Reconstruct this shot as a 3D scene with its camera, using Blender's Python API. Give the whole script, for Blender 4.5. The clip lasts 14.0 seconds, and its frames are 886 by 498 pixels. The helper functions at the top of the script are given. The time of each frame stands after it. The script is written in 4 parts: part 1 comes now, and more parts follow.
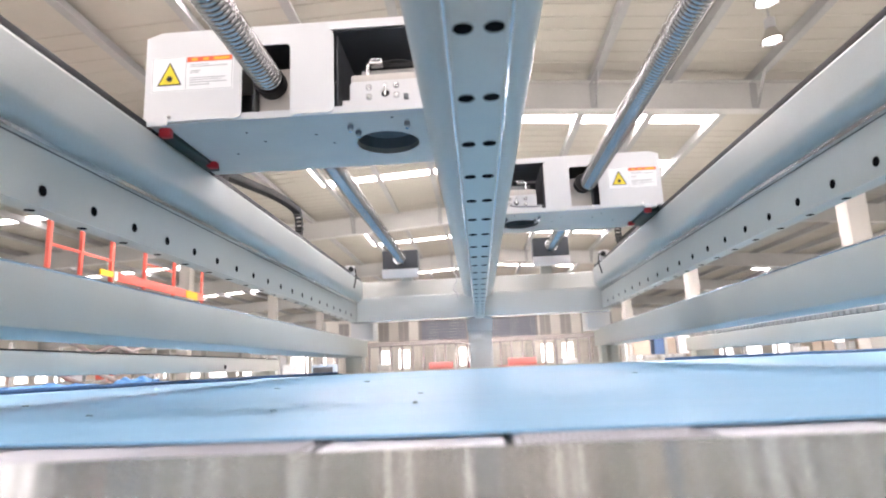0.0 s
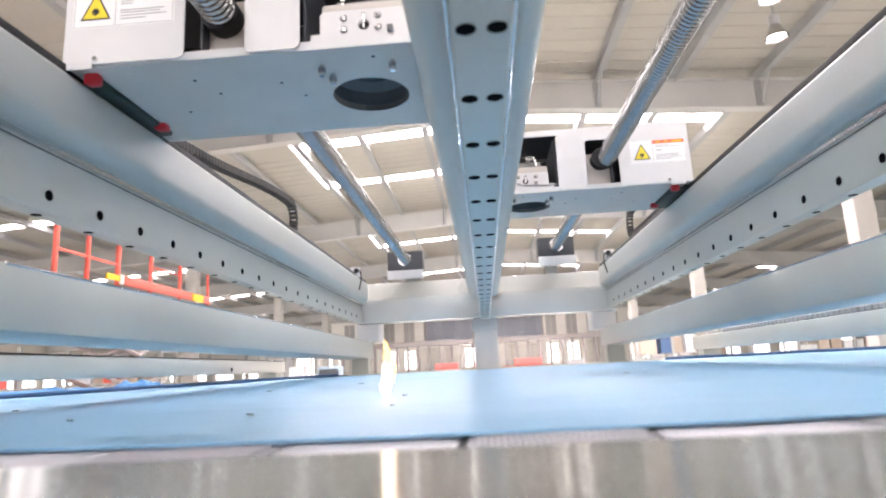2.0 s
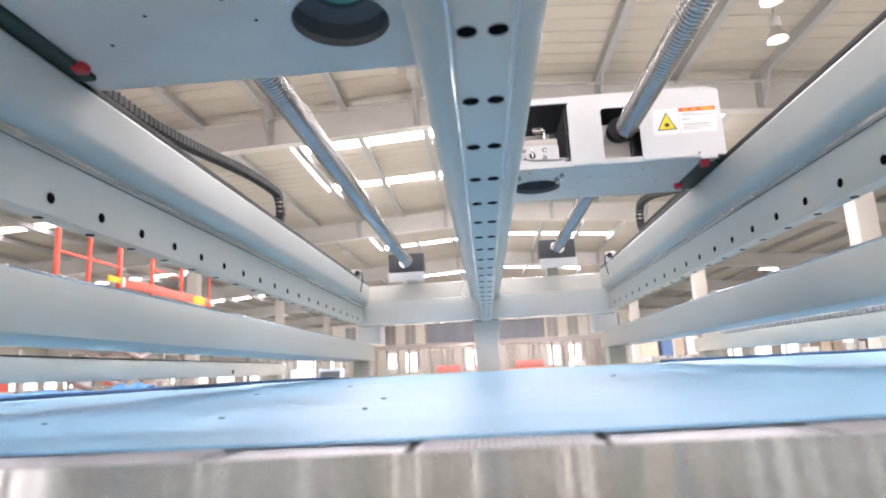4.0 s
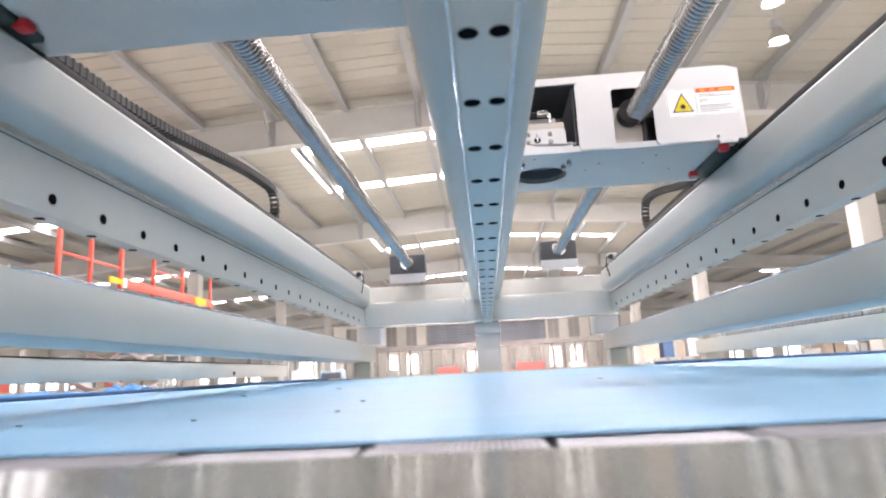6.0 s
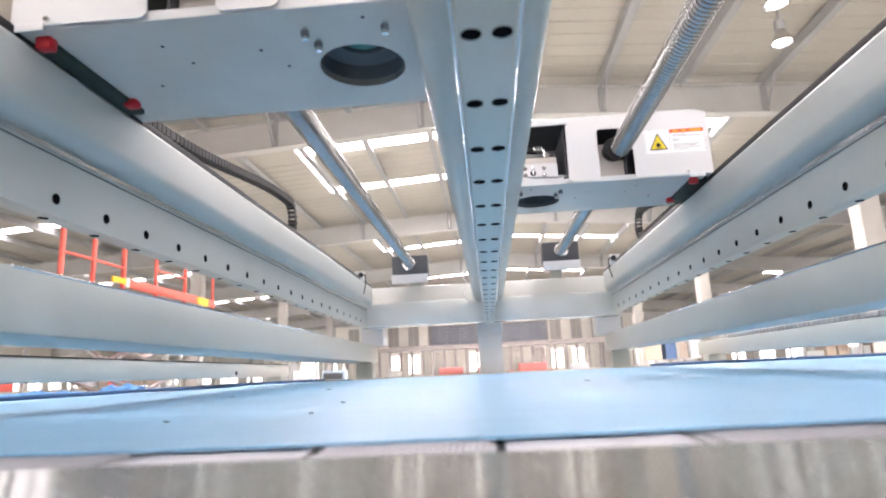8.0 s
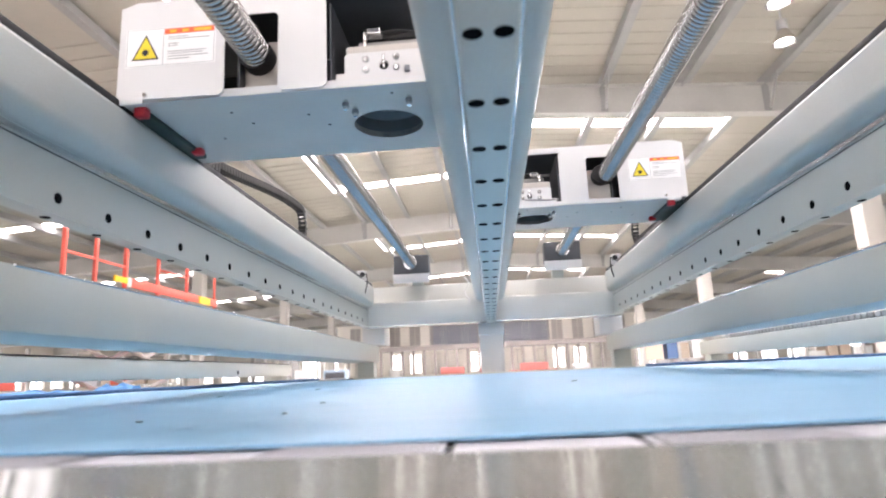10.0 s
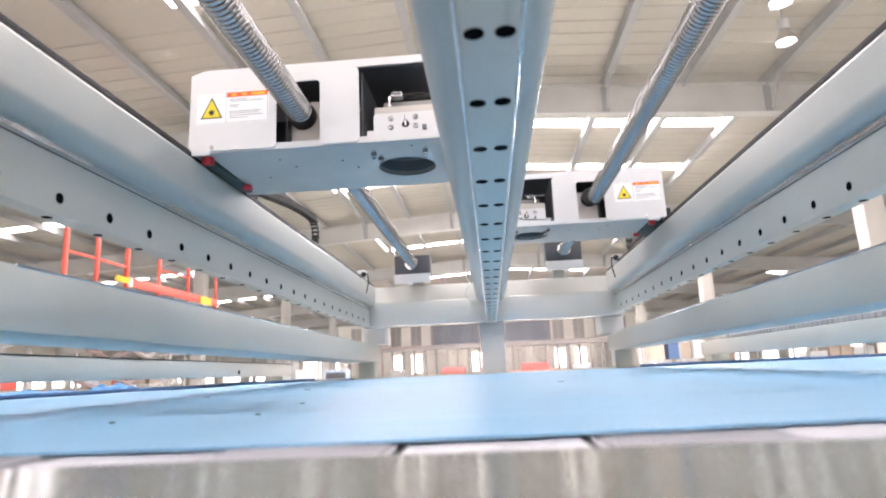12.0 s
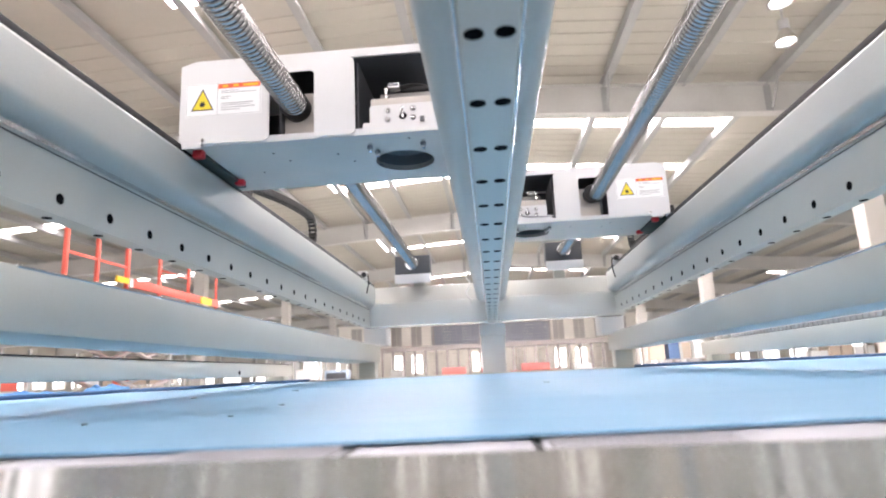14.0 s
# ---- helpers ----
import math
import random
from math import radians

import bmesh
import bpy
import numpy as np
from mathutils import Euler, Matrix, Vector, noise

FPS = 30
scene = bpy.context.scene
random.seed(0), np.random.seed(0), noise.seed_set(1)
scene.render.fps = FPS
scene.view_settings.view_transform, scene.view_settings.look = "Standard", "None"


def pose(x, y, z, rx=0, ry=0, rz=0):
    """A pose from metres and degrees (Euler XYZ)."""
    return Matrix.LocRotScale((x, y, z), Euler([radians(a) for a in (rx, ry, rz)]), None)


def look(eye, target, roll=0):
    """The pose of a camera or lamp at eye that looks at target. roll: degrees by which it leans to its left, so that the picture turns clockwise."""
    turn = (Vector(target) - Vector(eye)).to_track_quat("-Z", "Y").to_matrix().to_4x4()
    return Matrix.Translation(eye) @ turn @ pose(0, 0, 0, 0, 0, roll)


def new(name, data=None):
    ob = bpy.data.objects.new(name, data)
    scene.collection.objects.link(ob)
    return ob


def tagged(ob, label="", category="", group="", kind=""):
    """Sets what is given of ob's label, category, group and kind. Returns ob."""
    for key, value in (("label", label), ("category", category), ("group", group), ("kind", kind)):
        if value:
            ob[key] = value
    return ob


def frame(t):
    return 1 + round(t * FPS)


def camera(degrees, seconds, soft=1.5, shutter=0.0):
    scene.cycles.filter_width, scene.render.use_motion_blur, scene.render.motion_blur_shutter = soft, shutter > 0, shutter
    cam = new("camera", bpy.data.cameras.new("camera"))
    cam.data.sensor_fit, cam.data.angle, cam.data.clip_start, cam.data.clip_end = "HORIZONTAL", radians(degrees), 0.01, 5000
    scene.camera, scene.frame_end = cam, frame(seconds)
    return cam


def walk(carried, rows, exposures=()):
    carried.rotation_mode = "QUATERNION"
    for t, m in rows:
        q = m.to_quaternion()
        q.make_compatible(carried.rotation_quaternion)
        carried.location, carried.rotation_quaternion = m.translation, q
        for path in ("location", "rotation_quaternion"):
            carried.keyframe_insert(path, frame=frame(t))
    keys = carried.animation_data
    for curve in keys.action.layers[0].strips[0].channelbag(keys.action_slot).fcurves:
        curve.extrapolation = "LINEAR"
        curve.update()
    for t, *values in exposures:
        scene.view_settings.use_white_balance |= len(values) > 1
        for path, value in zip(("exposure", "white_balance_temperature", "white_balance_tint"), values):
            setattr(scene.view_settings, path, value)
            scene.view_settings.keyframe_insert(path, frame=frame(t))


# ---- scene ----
cam = camera(72, 14.0, soft=2.0)
cam.data.dof.use_dof, cam.data.dof.focus_distance, cam.data.dof.aperture_fstop = True, 1.7, 6.0
E = 0.95          # height of the eye over the hall floor
# tilt, turn to the left and lean of the camera, which stands on the apron of the table
TURNS = [(0.0, 11.04, 2.92, 2.49), (0.5, 11.10, 3.12, 2.55), (1.0, 11.12, 3.24, 2.68), (1.5, 11.14, 3.33, 2.83), (2.0, 11.14, 3.38, 2.92),
         (3.0, 11.23, 3.44, 2.94), (5.5, 11.47, 3.55, 2.91), (6.5, 11.51, 3.63, 2.84), (7.5, 11.57, 3.75, 2.75), (8.0, 11.57, 3.80, 2.65),
         (10.5, 11.53, 3.98, 2.57), (11.5, 11.54, 4.045, 2.53), (13.0, 11.54, 4.06, 2.56), (14.0, 11.56, 4.075, 2.60)]


def gaze(tilt, turn, lean):
    a, b = radians(tilt), radians(turn)
    way = Vector((-math.sin(b) * math.cos(a), math.cos(b) * math.cos(a), math.sin(a)))
    return look((0, 0, E), Vector((0, 0, E)) + way, -lean)


walk(cam, [(t, gaze(a, b, c)) for t, a, b, c in TURNS], [(0.0, -0.46, 6480, 20), (14.0, -0.46, 6480, 20)])

# ---- light ----
SKYPOWER, SIDEPOWER = 640, 3300
world = bpy.data.worlds.new("sky")
scene.world = world
world.use_nodes = True
wn = world.node_tree.nodes
sky = wn.new("ShaderNodeTexSky")
sky.sky_type, sky.sun_disc, sky.sun_elevation, sky.sun_rotation = "NISHITA", False, radians(50), radians(120)
world.node_tree.links.new(sky.outputs[0], wn["Background"].inputs[0])
wn["Background"].inputs[1].default_value = 0.12


RIDGE = 1.35


def roof_z(x):
    """Underside of the roof sheets over the floor: a low gable with its ridge along y."""
    return E + 6.25 - (0.060 * (RIDGE - x) if x < RIDGE else 0.070 * (x - RIDGE))


def area(name, m, sx, sy, power, colour=(1, 0.97, 0.93)):
    d = bpy.data.lights.new(name, "AREA")
    d.shape, d.size, d.size_y, d.energy, d.color = "RECTANGLE", sx, sy, power, colour
    ob = new(name, d)
    ob.matrix_world = m
    return ob


SKYLIGHTS = (-9.3, -5.4, -1.5, 4.6, 8.15, 15.0, 18.42, 24.9, 28.3, 34.6, 38.0, 44.3, 47.7, 54.0, 57.4, 63.7, 67.1)
for yy in SKYLIGHTS[:11]:
    power = SKYPOWER * (0.12 if yy < 0 else 0.95 if yy < 12 else 1.9 if yy < 22 else 1.0)
    for xa, xb in ((-4.9, RIDGE - 0.05), (RIDGE + 0.05, 6.5)):
        xm = (xa + xb) / 2
        lean = math.degrees(math.atan2(roof_z(xb) - roof_z(xa), xb - xa))
        area("skylight_daylight", pose(xm, yy, roof_z(xm) - 0.03, 0, -lean, 0), xb - xa, 0.48, power * (xb - xa) / 11.4)

# ---- materials ----


def material(name, colour, rough=0.5, metal=0.0, vary=0.06, scale=6.0, grain=120.0, bump=0.02, streak=None, coat=0.0, spread=0.0, emit=None):
    """A painted, metal or mineral surface: base colour varied at two scales, with a fine relief."""
    m = bpy.data.materials.new(name)
    m.use_nodes = True
    n, l = m.node_tree.nodes, m.node_tree.links
    b = n["Principled BSDF"]
    b.inputs["Roughness"].default_value, b.inputs["Metallic"].default_value = rough, metal
    b.inputs["Coat Weight"].default_value, b.inputs["Coat Roughness"].default_value = coat, 0.22
    co = n.new("ShaderNodeTexCoord")
    mp = n.new("ShaderNodeMapping")
    if streak:
        mp.inputs["Scale"].default_value = streak
    l.new(co.outputs["Object"], mp.inputs["Vector"])
    big, fine = n.new("ShaderNodeTexNoise"), n.new("ShaderNodeTexNoise")
    big.inputs["Scale"].default_value, fine.inputs["Scale"].default_value = scale, grain
    big.inputs["Detail"].default_value, fine.inputs["Detail"].default_value = 5, 3
    for t in (big, fine):
        l.new(mp.outputs[0], t.inputs["Vector"])
    mixn = n.new("ShaderNodeMath")
    mixn.operation, mixn.inputs[1].default_value = "MULTIPLY_ADD", 0.35
    l.new(fine.outputs["Fac"], mixn.inputs[0])
    l.new(big.outputs["Fac"], mixn.inputs[2])
    ramp = n.new("ShaderNodeMapRange")
    ramp.inputs["From Min"].default_value, ramp.inputs["From Max"].default_value = 0.4, 0.95
    ramp.inputs["To Min"].default_value, ramp.inputs["To Max"].default_value = 1 - vary, 1 + vary * 0.6
    l.new(mixn.outputs[0], ramp.inputs["Value"])
    hsv = n.new("ShaderNodeHueSaturation")
    hsv.inputs["Color"].default_value = (*colour, 1)
    val = ramp.outputs[0]
    if spread:
        info, sp, mu = n.new("ShaderNodeObjectInfo"), n.new("ShaderNodeMapRange"), n.new("ShaderNodeMath")
        sp.inputs["To Min"].default_value, sp.inputs["To Max"].default_value = 1 - spread, 1 + spread
        l.new(info.outputs["Random"], sp.inputs["Value"])
        mu.operation = "MULTIPLY"
        l.new(sp.outputs[0], mu.inputs[0]), l.new(val, mu.inputs[1])
        val = mu.outputs[0]
    l.new(val, hsv.inputs["Value"])
    l.new(hsv.outputs[0], b.inputs["Base Color"])
    rr = n.new("ShaderNodeMapRange")
    rr.inputs["To Min"].default_value, rr.inputs["To Max"].default_value = max(0.03, rough - 0.08), min(1, rough + 0.1)
    l.new(big.outputs["Fac"], rr.inputs["Value"])
    l.new(rr.outputs[0], b.inputs["Roughness"])
    if bump:
        bp = n.new("ShaderNodeBump")
        bp.inputs["Strength"].default_value, bp.inputs["Distance"].default_value = bump * 10, 0.002
        l.new(fine.outputs["Fac"], bp.inputs["Height"])
        l.new(bp.outputs[0], b.inputs["Normal"])
    if emit:
        b.inputs["Emission Color"].default_value, b.inputs["Emission Strength"].default_value = (*emit[:3], 1), emit[3]
    return m


FRAME = material("grey_green_machine_paint", (0.500, 0.514, 0.477), 0.38, vary=0.07, scale=5, grain=260, bump=0.012, coat=0.08)
ROUNDED = material("smooth_extrusion_paint", (0.490, 0.496, 0.464), 0.37, vary=0.07, scale=3, grain=260, bump=0.012, coat=0.06)
# the frame's paint for the cross beam, with haze and glare lightened into its colour
HAZED = material("hazed_glossy_machine_paint", (0.67, 0.672, 0.645), 0.165, vary=0.05, scale=3, grain=220, bump=0.006, coat=0.2)
WHITE = material("white_powder_coat", (0.70, 0.695, 0.70), 0.42, vary=0.03, scale=7, grain=350, bump=0.012)
PLATE = material("grey_mounting_plate", (0.57, 0.532, 0.495), 0.37, vary=0.08, scale=9, grain=220, bump=0.01)
BARREL = material("grey_anodised_bore", (0.16, 0.17, 0.185), 0.35, 0.3, vary=0.15, scale=20)
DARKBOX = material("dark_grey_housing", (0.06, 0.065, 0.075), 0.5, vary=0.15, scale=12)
BLACK = material("black_rubber", (0.012, 0.012, 0.014), 0.6, vary=0.3, scale=30)
CHAIN = material("black_chain_plastic", (0.013, 0.0125, 0.0125), 0.5, vary=0.2, scale=40, spread=0.25)
# near-black without gloss: the darkness inside the bores, put into the colour
BORE_SHADE = material("painted_bore_shade", (0.004, 0.004, 0.005), 0.9, vary=0.2, scale=30, bump=0)
BORE_SHADE.node_tree.nodes["Principled BSDF"].inputs["Specular IOR Level"].default_value = 0.05
RED = material("red_plastic", (0.55, 0.02, 0.03), 0.4, vary=0.1, scale=30)
GREEN = material("dark_green_block", (0.012, 0.03, 0.025), 0.5, vary=0.2, scale=30)
STEEL = material("bright_steel", (0.72, 0.72, 0.72), 0.16, 1.0, vary=0.08, scale=40)
HOSE = material("galvanised_hose", (0.48, 0.47, 0.47), 0.09, 1.0, vary=0.12, scale=8, grain=160, bump=0.01)
FABRIC = material("light_blue_fabric", (0.215, 0.45, 0.68), 0.46, vary=0.10, scale=1.6, grain=500, bump=0.03, streak=(1, 0.35, 1))
fn, fl = FABRIC.node_tree.nodes, FABRIC.node_tree.links
crease_map, crease, crease_bump, crease_co = fn.new("ShaderNodeMapping"), fn.new("ShaderNodeTexNoise"), fn.new("ShaderNodeBump"), fn.new("ShaderNodeTexCoord")
crease_map.inputs["Scale"].default_value, crease_map.inputs["Rotation"].default_value = (0.8, 5.0, 1.0), (0, 0, radians(12))
crease.inputs["Scale"].default_value, crease.inputs["Detail"].default_value, crease.inputs["Distortion"].default_value = 2.2, 4.0, 0.6
crease_bump.inputs["Strength"].default_value, crease_bump.inputs["Distance"].default_value = 0.6, 0.009
fl.new(crease_co.outputs["Object"], crease_map.inputs["Vector"]), fl.new(crease_map.outputs[0], crease.inputs["Vector"])
fl.new(crease.outputs["Fac"], crease_bump.inputs["Height"]), fl.new(fn["Bump"].outputs[0], crease_bump.inputs["Normal"])
fl.new(crease_bump.outputs[0], fn["Principled BSDF"].inputs["Normal"])
SCRAP = material("blue_fabric_scrap", (0.10, 0.30, 0.62), 0.7, vary=0.18, scale=18, grain=400, bump=0.03)
SLAT = material("white_honeycomb_slat", (0.62, 0.61, 0.66), 0.55, vary=0.06, scale=12, grain=300, spread=0.03)
APRON = material("pale_painted_apron", (0.235, 0.233, 0.205), 0.155, vary=0.03, scale=0.6, grain=200, bump=0.0, coat=0.0)
APRON.node_tree.nodes["Principled BSDF"].inputs["Coat Roughness"].default_value = 0.12
YELLOW = material("yellow_print", (0.85, 0.66, 0.03), 0.45, vary=0.03)
PALERED = material("pale_red_paint", (0.62, 0.20, 0.18), 0.6, vary=0.1, scale=3)
PAPER = material("white_label_film", (0.86, 0.86, 0.86), 0.4, vary=0.02)
ORANGE = material("orange_red_print", (0.80, 0.12, 0.04), 0.45, vary=0.03)
INK = material("grey_print", (0.30, 0.30, 0.32), 0.5, vary=0.02)
CREAM = material("cream_roof_sheet", (0.435, 0.405, 0.350), 0.65, vary=0.07, scale=0.5, grain=6, bump=0.0)
GIRDER = material("grey_roof_steel", (0.50, 0.49, 0.47), 0.55, vary=0.1, scale=1.2, grain=20, bump=0.01)
DARKSTEEL = material("brown_grey_steel", (0.33, 0.295, 0.28), 0.55, vary=0.1, scale=1.2, grain=20, bump=0.01)
PURLIN = material("galvanised_purlin", (0.34, 0.335, 0.33), 0.5, vary=0.1, scale=2, grain=20, bump=0.01)
WALL = material("white_hall_wall", (0.80, 0.76, 0.70), 0.75, vary=0.06, scale=0.7, grain=8, bump=0.01)
COLUMN = material("white_column_paint", (0.54, 0.51, 0.475), 0.6, vary=0.06, scale=1, grain=12, bump=0.01)
FLOOR = material("pale_hall_floor", (0.52, 0.53, 0.50), 0.35, vary=0.08, scale=0.5, grain=8, bump=0.005)
SAFETY = material("red_safety_paint", (0.70, 0.125, 0.09), 0.5, vary=0.08, scale=3)
AMBER = material("yellow_safety_paint", (0.80, 0.50, 0.02), 0.45, vary=0.08, scale=3)
BROWN = material("cardboard", (0.55, 0.45, 0.36), 0.8, vary=0.1, scale=4, spread=0.2)
NAVY = material("blue_machine_paint", (0.10, 0.17, 0.32), 0.5, vary=0.1, scale=3)
DAY = material("daylight_outside", (0.8, 0.8, 0.8), 1.0, vary=0.0, bump=0, emit=(1.0, 0.97, 0.92, 4.2))
SKYGLOW = material("glowing_skylight_sheet", (0.8, 0.8, 0.8), 1.0, vary=0.0, bump=0, emit=(1.0, 0.98, 0.94, 24.0))
LAMPGLOW = material("lamp_glow", (0.9, 0.9, 0.9), 1.0, vary=0.0, bump=0, emit=(1.0, 0.98, 0.94, 14.0))
SCREEN = material("dusky_window_glass", (0.42, 0.39, 0.37), 0.3, vary=0.1, scale=2)

# ---- building helpers ----


def box(bm, x0, x1, y0, y1, z0, z1, bevel=0.0, seg=2):
    r = bmesh.ops.create_cube(bm, size=1, matrix=Matrix.LocRotScale(((x0 + x1) / 2, (y0 + y1) / 2, (z0 + z1) / 2), None,
                                                                  (abs(x1 - x0), abs(y1 - y0), abs(z1 - z0))))
    if bevel:
        ed = list({e for v in r["verts"] for e in v.link_edges})
        bmesh.ops.bevel(bm, geom=ed, offset=bevel, segments=seg, affect="EDGES", profile=0.5)
    return bm


def boxed(*a, **k):
    return box(bmesh.new(), *a, **k)


def tube(bm, p, q, r, seg=20, r2=None):
    p, q = Vector(p), Vector(q)
    m = Matrix.Translation((p + q) / 2) @ (q - p).to_track_quat("Z", "Y").to_matrix().to_4x4()
    bmesh.ops.create_cone(bm, cap_ends=True, segments=seg, radius1=r, radius2=r if r2 is None else r2, depth=(q - p).length, matrix=m)
    return bm


def tubed(*a, **k):
    return tube(bmesh.new(), *a, **k)


def extrude(profile, y0, y1, axis="y", bm=None):
    """A closed profile of (x, z) points drawn out along y."""
    bm = bm or bmesh.new()
    a = [bm.verts.new((x, y0, z)) for x, z in profile]
    b = [bm.verts.new((x, y1, z)) for x, z in profile]
    n = len(profile)
    for i in range(n):
        bm.faces.new((a[i], a[(i + 1) % n], b[(i + 1) % n], b[i]))
    bm.faces.new(a[::-1]), bm.faces.new(b)
    bmesh.ops.recalc_face_normals(bm, faces=bm.faces)
    return bm


def arc(cx, cz, r, a0, a1, n=8):
    return [(cx + r * math.cos(radians(a0 + (a1 - a0) * i / n)), cz + r * math.sin(radians(a0 + (a1 - a0) * i / n))) for i in range(n + 1)]


def plate_with_holes(bm, outline, holes, y0, y1):
    """A plate in the xz plane from y0 to y1, with openings cut through it."""
    made = []
    for loop in (outline, *holes):
        vs = [bm.verts.new((x, y0, z)) for x, z in loop]
        made += [bm.edges.new((vs[i], vs[(i + 1) % len(vs)])) for i in range(len(vs))]
    res = bmesh.ops.triangle_fill(bm, use_beauty=True, use_dissolve=False, edges=made)
    faces = [g for g in res["geom"] if isinstance(g, bmesh.types.BMFace)]
    ex = bmesh.ops.extrude_face_region(bm, geom=faces)
    bmesh.ops.translate(bm, verts=[g for g in ex["geom"] if isinstance(g, bmesh.types.BMVert)], vec=(0, y1 - y0, 0))
    bmesh.ops.recalc_face_normals(bm, faces=bm.faces)
    return bm


def rounded(x0, x1, z0, z1, r, n=4):
    return arc(x1 - r, z0 + r, r, -90, 0, n) + arc(x1 - r, z1 - r, r, 0, 90, n) + arc(x0 + r, z1 - r, r, 90, 180, n) + arc(x0 + r, z0 + r, r, 180, 270, n)


def ring(cx, cz, r, n=24):
    return [(cx + r * math.cos(2 * math.pi * i / n), cz + r * math.sin(2 * math.pi * i / n)) for i in range(n)]


def mesh_of(name, bm, mat, smooth=True):
    me = bpy.data.meshes.new(name)
    bm.to_mesh(me)
    bm.free()
    me.materials.append(mat)
    if smooth:
        me.shade_smooth()
        me.set_sharp_from_angle(angle=radians(24))
    return me


def part(name, bm, mat, parent, label=""):
    ob = new(name, bm if isinstance(bm, bpy.types.Mesh) else mesh_of(name, bm, mat))
    ob.parent = parent
    return tagged(ob, label)


def root(name, label, category, group="", kind="", at=(0, 0, 0)):
    ob = new(name)
    ob.empty_display_size = 0.05
    ob.location = at
    return tagged(ob, label, category, group, kind)


def thing(name, bm, mat, label, category, group="", kind=""):
    return tagged(new(name, mesh_of(name, bm, mat)), label, category, group, kind)


# ---- hall: floor, roof, walls ----
thing("floor", boxed(-60, 60, -40, 90, -0.2, 0), FLOOR, "pale grey-green sealed hall floor", "floor", kind="structure")
X0, X1, Y0, Y1 = -38.0, 44.0, -12.0, 75.0


def sheet_strip(bm, xa, xb, ya, yb):
    za, zb = roof_z(xa), roof_z(xb)
    vs = [bm.verts.new(c) for c in ((xa, ya, za), (xb, ya, zb), (xb, yb, zb), (xa, yb, za), (xa, ya, za + .12), (xb, ya, zb + .12), (xb, yb, zb + .12), (xa, yb, za + .12))]
    for f in ((0, 3, 2, 1), (4, 5, 6, 7), (0, 1, 5, 4), (2, 3, 7, 6), (1, 2, 6, 5), (3, 0, 4, 7)):
        bm.faces.new([vs[i] for i in f])


bm = bmesh.new()
STRIPS = ((-23.0, -11.6), (-4.75, RIDGE), (RIDGE, 6.45), (16.6, 28.2))
for xa, xb in STRIPS:
    edge = Y0
    for yy in SKYLIGHTS:
        sheet_strip(bm, xa, xb, edge, yy - 0.26)
        edge = yy + 0.26
    sheet_strip(bm, xa, xb, edge, Y1)
for xa, xb in ((X0, -23.0), (-11.6, -4.75), (6.45, 16.6), (28.2, X1)):
    sheet_strip(bm, xa, xb, Y0, Y1)
# low ribs of the roof sheets run across the purlins
yy = Y0
while yy < Y1:
    if all(abs(yy - s) > 0.5 for s in SKYLIGHTS):
        for xa, xb in ((X0, RIDGE), (RIDGE, X1)):
            za, zb = roof_z(xa), roof_z(xb)
            vs = [bm.verts.new(c) for c in ((xa, yy, za - .001), (xb, yy, zb - .001), (xb, yy + .05, zb - .001), (xa, yy + .05, za - .001),
                                          (xa, yy + .012, za - .014), (xb, yy + .012, zb - .014), (xb, yy + .038, zb - .014), (xa, yy + .038, za - .014))]
            for f in ((4, 5, 6, 7), (0, 1, 5, 4), (3, 7, 6, 2)):
                bm.faces.new([vs[i] for i in f])
    yy += 0.42
bmesh.ops.recalc_face_normals(bm, faces=bm.faces)
thing("ceiling", bm, CREAM, "cream ribbed metal roof lining with skylight strips", "ceiling", kind="structure")

BEAMS = (-7.0, 2.7, 12.48, 22.1, 31.8, 41.5, 51.2, 60.9, 70.6)


def rafter(y):
    r = root("roof_girder", "grey steel roof girder carrying the purlins", "girder", "roof girders", "structure", (0, y, 0))
    for xa, xb in ((X0, RIDGE), (RIDGE, X1)):
        for nm, z0, z1, w in (("web", -0.86, -0.24, 0.02), ("lower_flange", -0.88, -0.86, 0.26), ("upper_flange", -0.24, -0.222, 0.26)):
            b = bmesh.new()
            za, zb = roof_z(xa), roof_z(xb)
            vs = [b.verts.new(c) for c in ((xa, -w / 2, za + z0), (xb, -w / 2, zb + z0), (xb, w / 2, zb + z0), (xa, w / 2, za + z0),
                                           (xa, -w / 2, za + z1), (xb, -w / 2, zb + z1), (xb, w / 2, zb + z1), (xa, w / 2, za + z1))]
            for f in ((0, 3, 2, 1), (4, 5, 6, 7), (0, 1, 5, 4), (2, 3, 7, 6), (1, 2, 6, 5), (3, 0, 4, 7)):
                b.faces.new([vs[i] for i in f])
            part(nm, b, GIRDER, r)
    return r


for yy in SKYLIGHTS:
    for xa, xb in STRIPS:
        b = boxed(xa, xb, yy - 0.26, yy + 0.26, 0.02, 0.04)
        for v in b.verts:
            v.co.z += roof_z(v.co.x)
        thing("skylight", b, SKYGLOW, "translucent skylight strip bright with daylight", "skylight", "skylight strips", "structure")
# glowing strips along y, added for purlin flanges brightly lit by the skylights
for ya, yb in ((15.28, 18.14), (25.2, 28.0), (34.9, 37.7)):
    for xa, xb in ((-4.72, -4.52), (6.20, 6.42)):
        b = boxed(xa, xb, ya, yb, -0.03, -0.004)
        for v in b.verts:
            v.co.z += roof_z(v.co.x)
        thing("skylight", b, SKYGLOW, "narrow glowing strip added as the lit flange of a purlin", "skylight", "skylight strips", "structure")
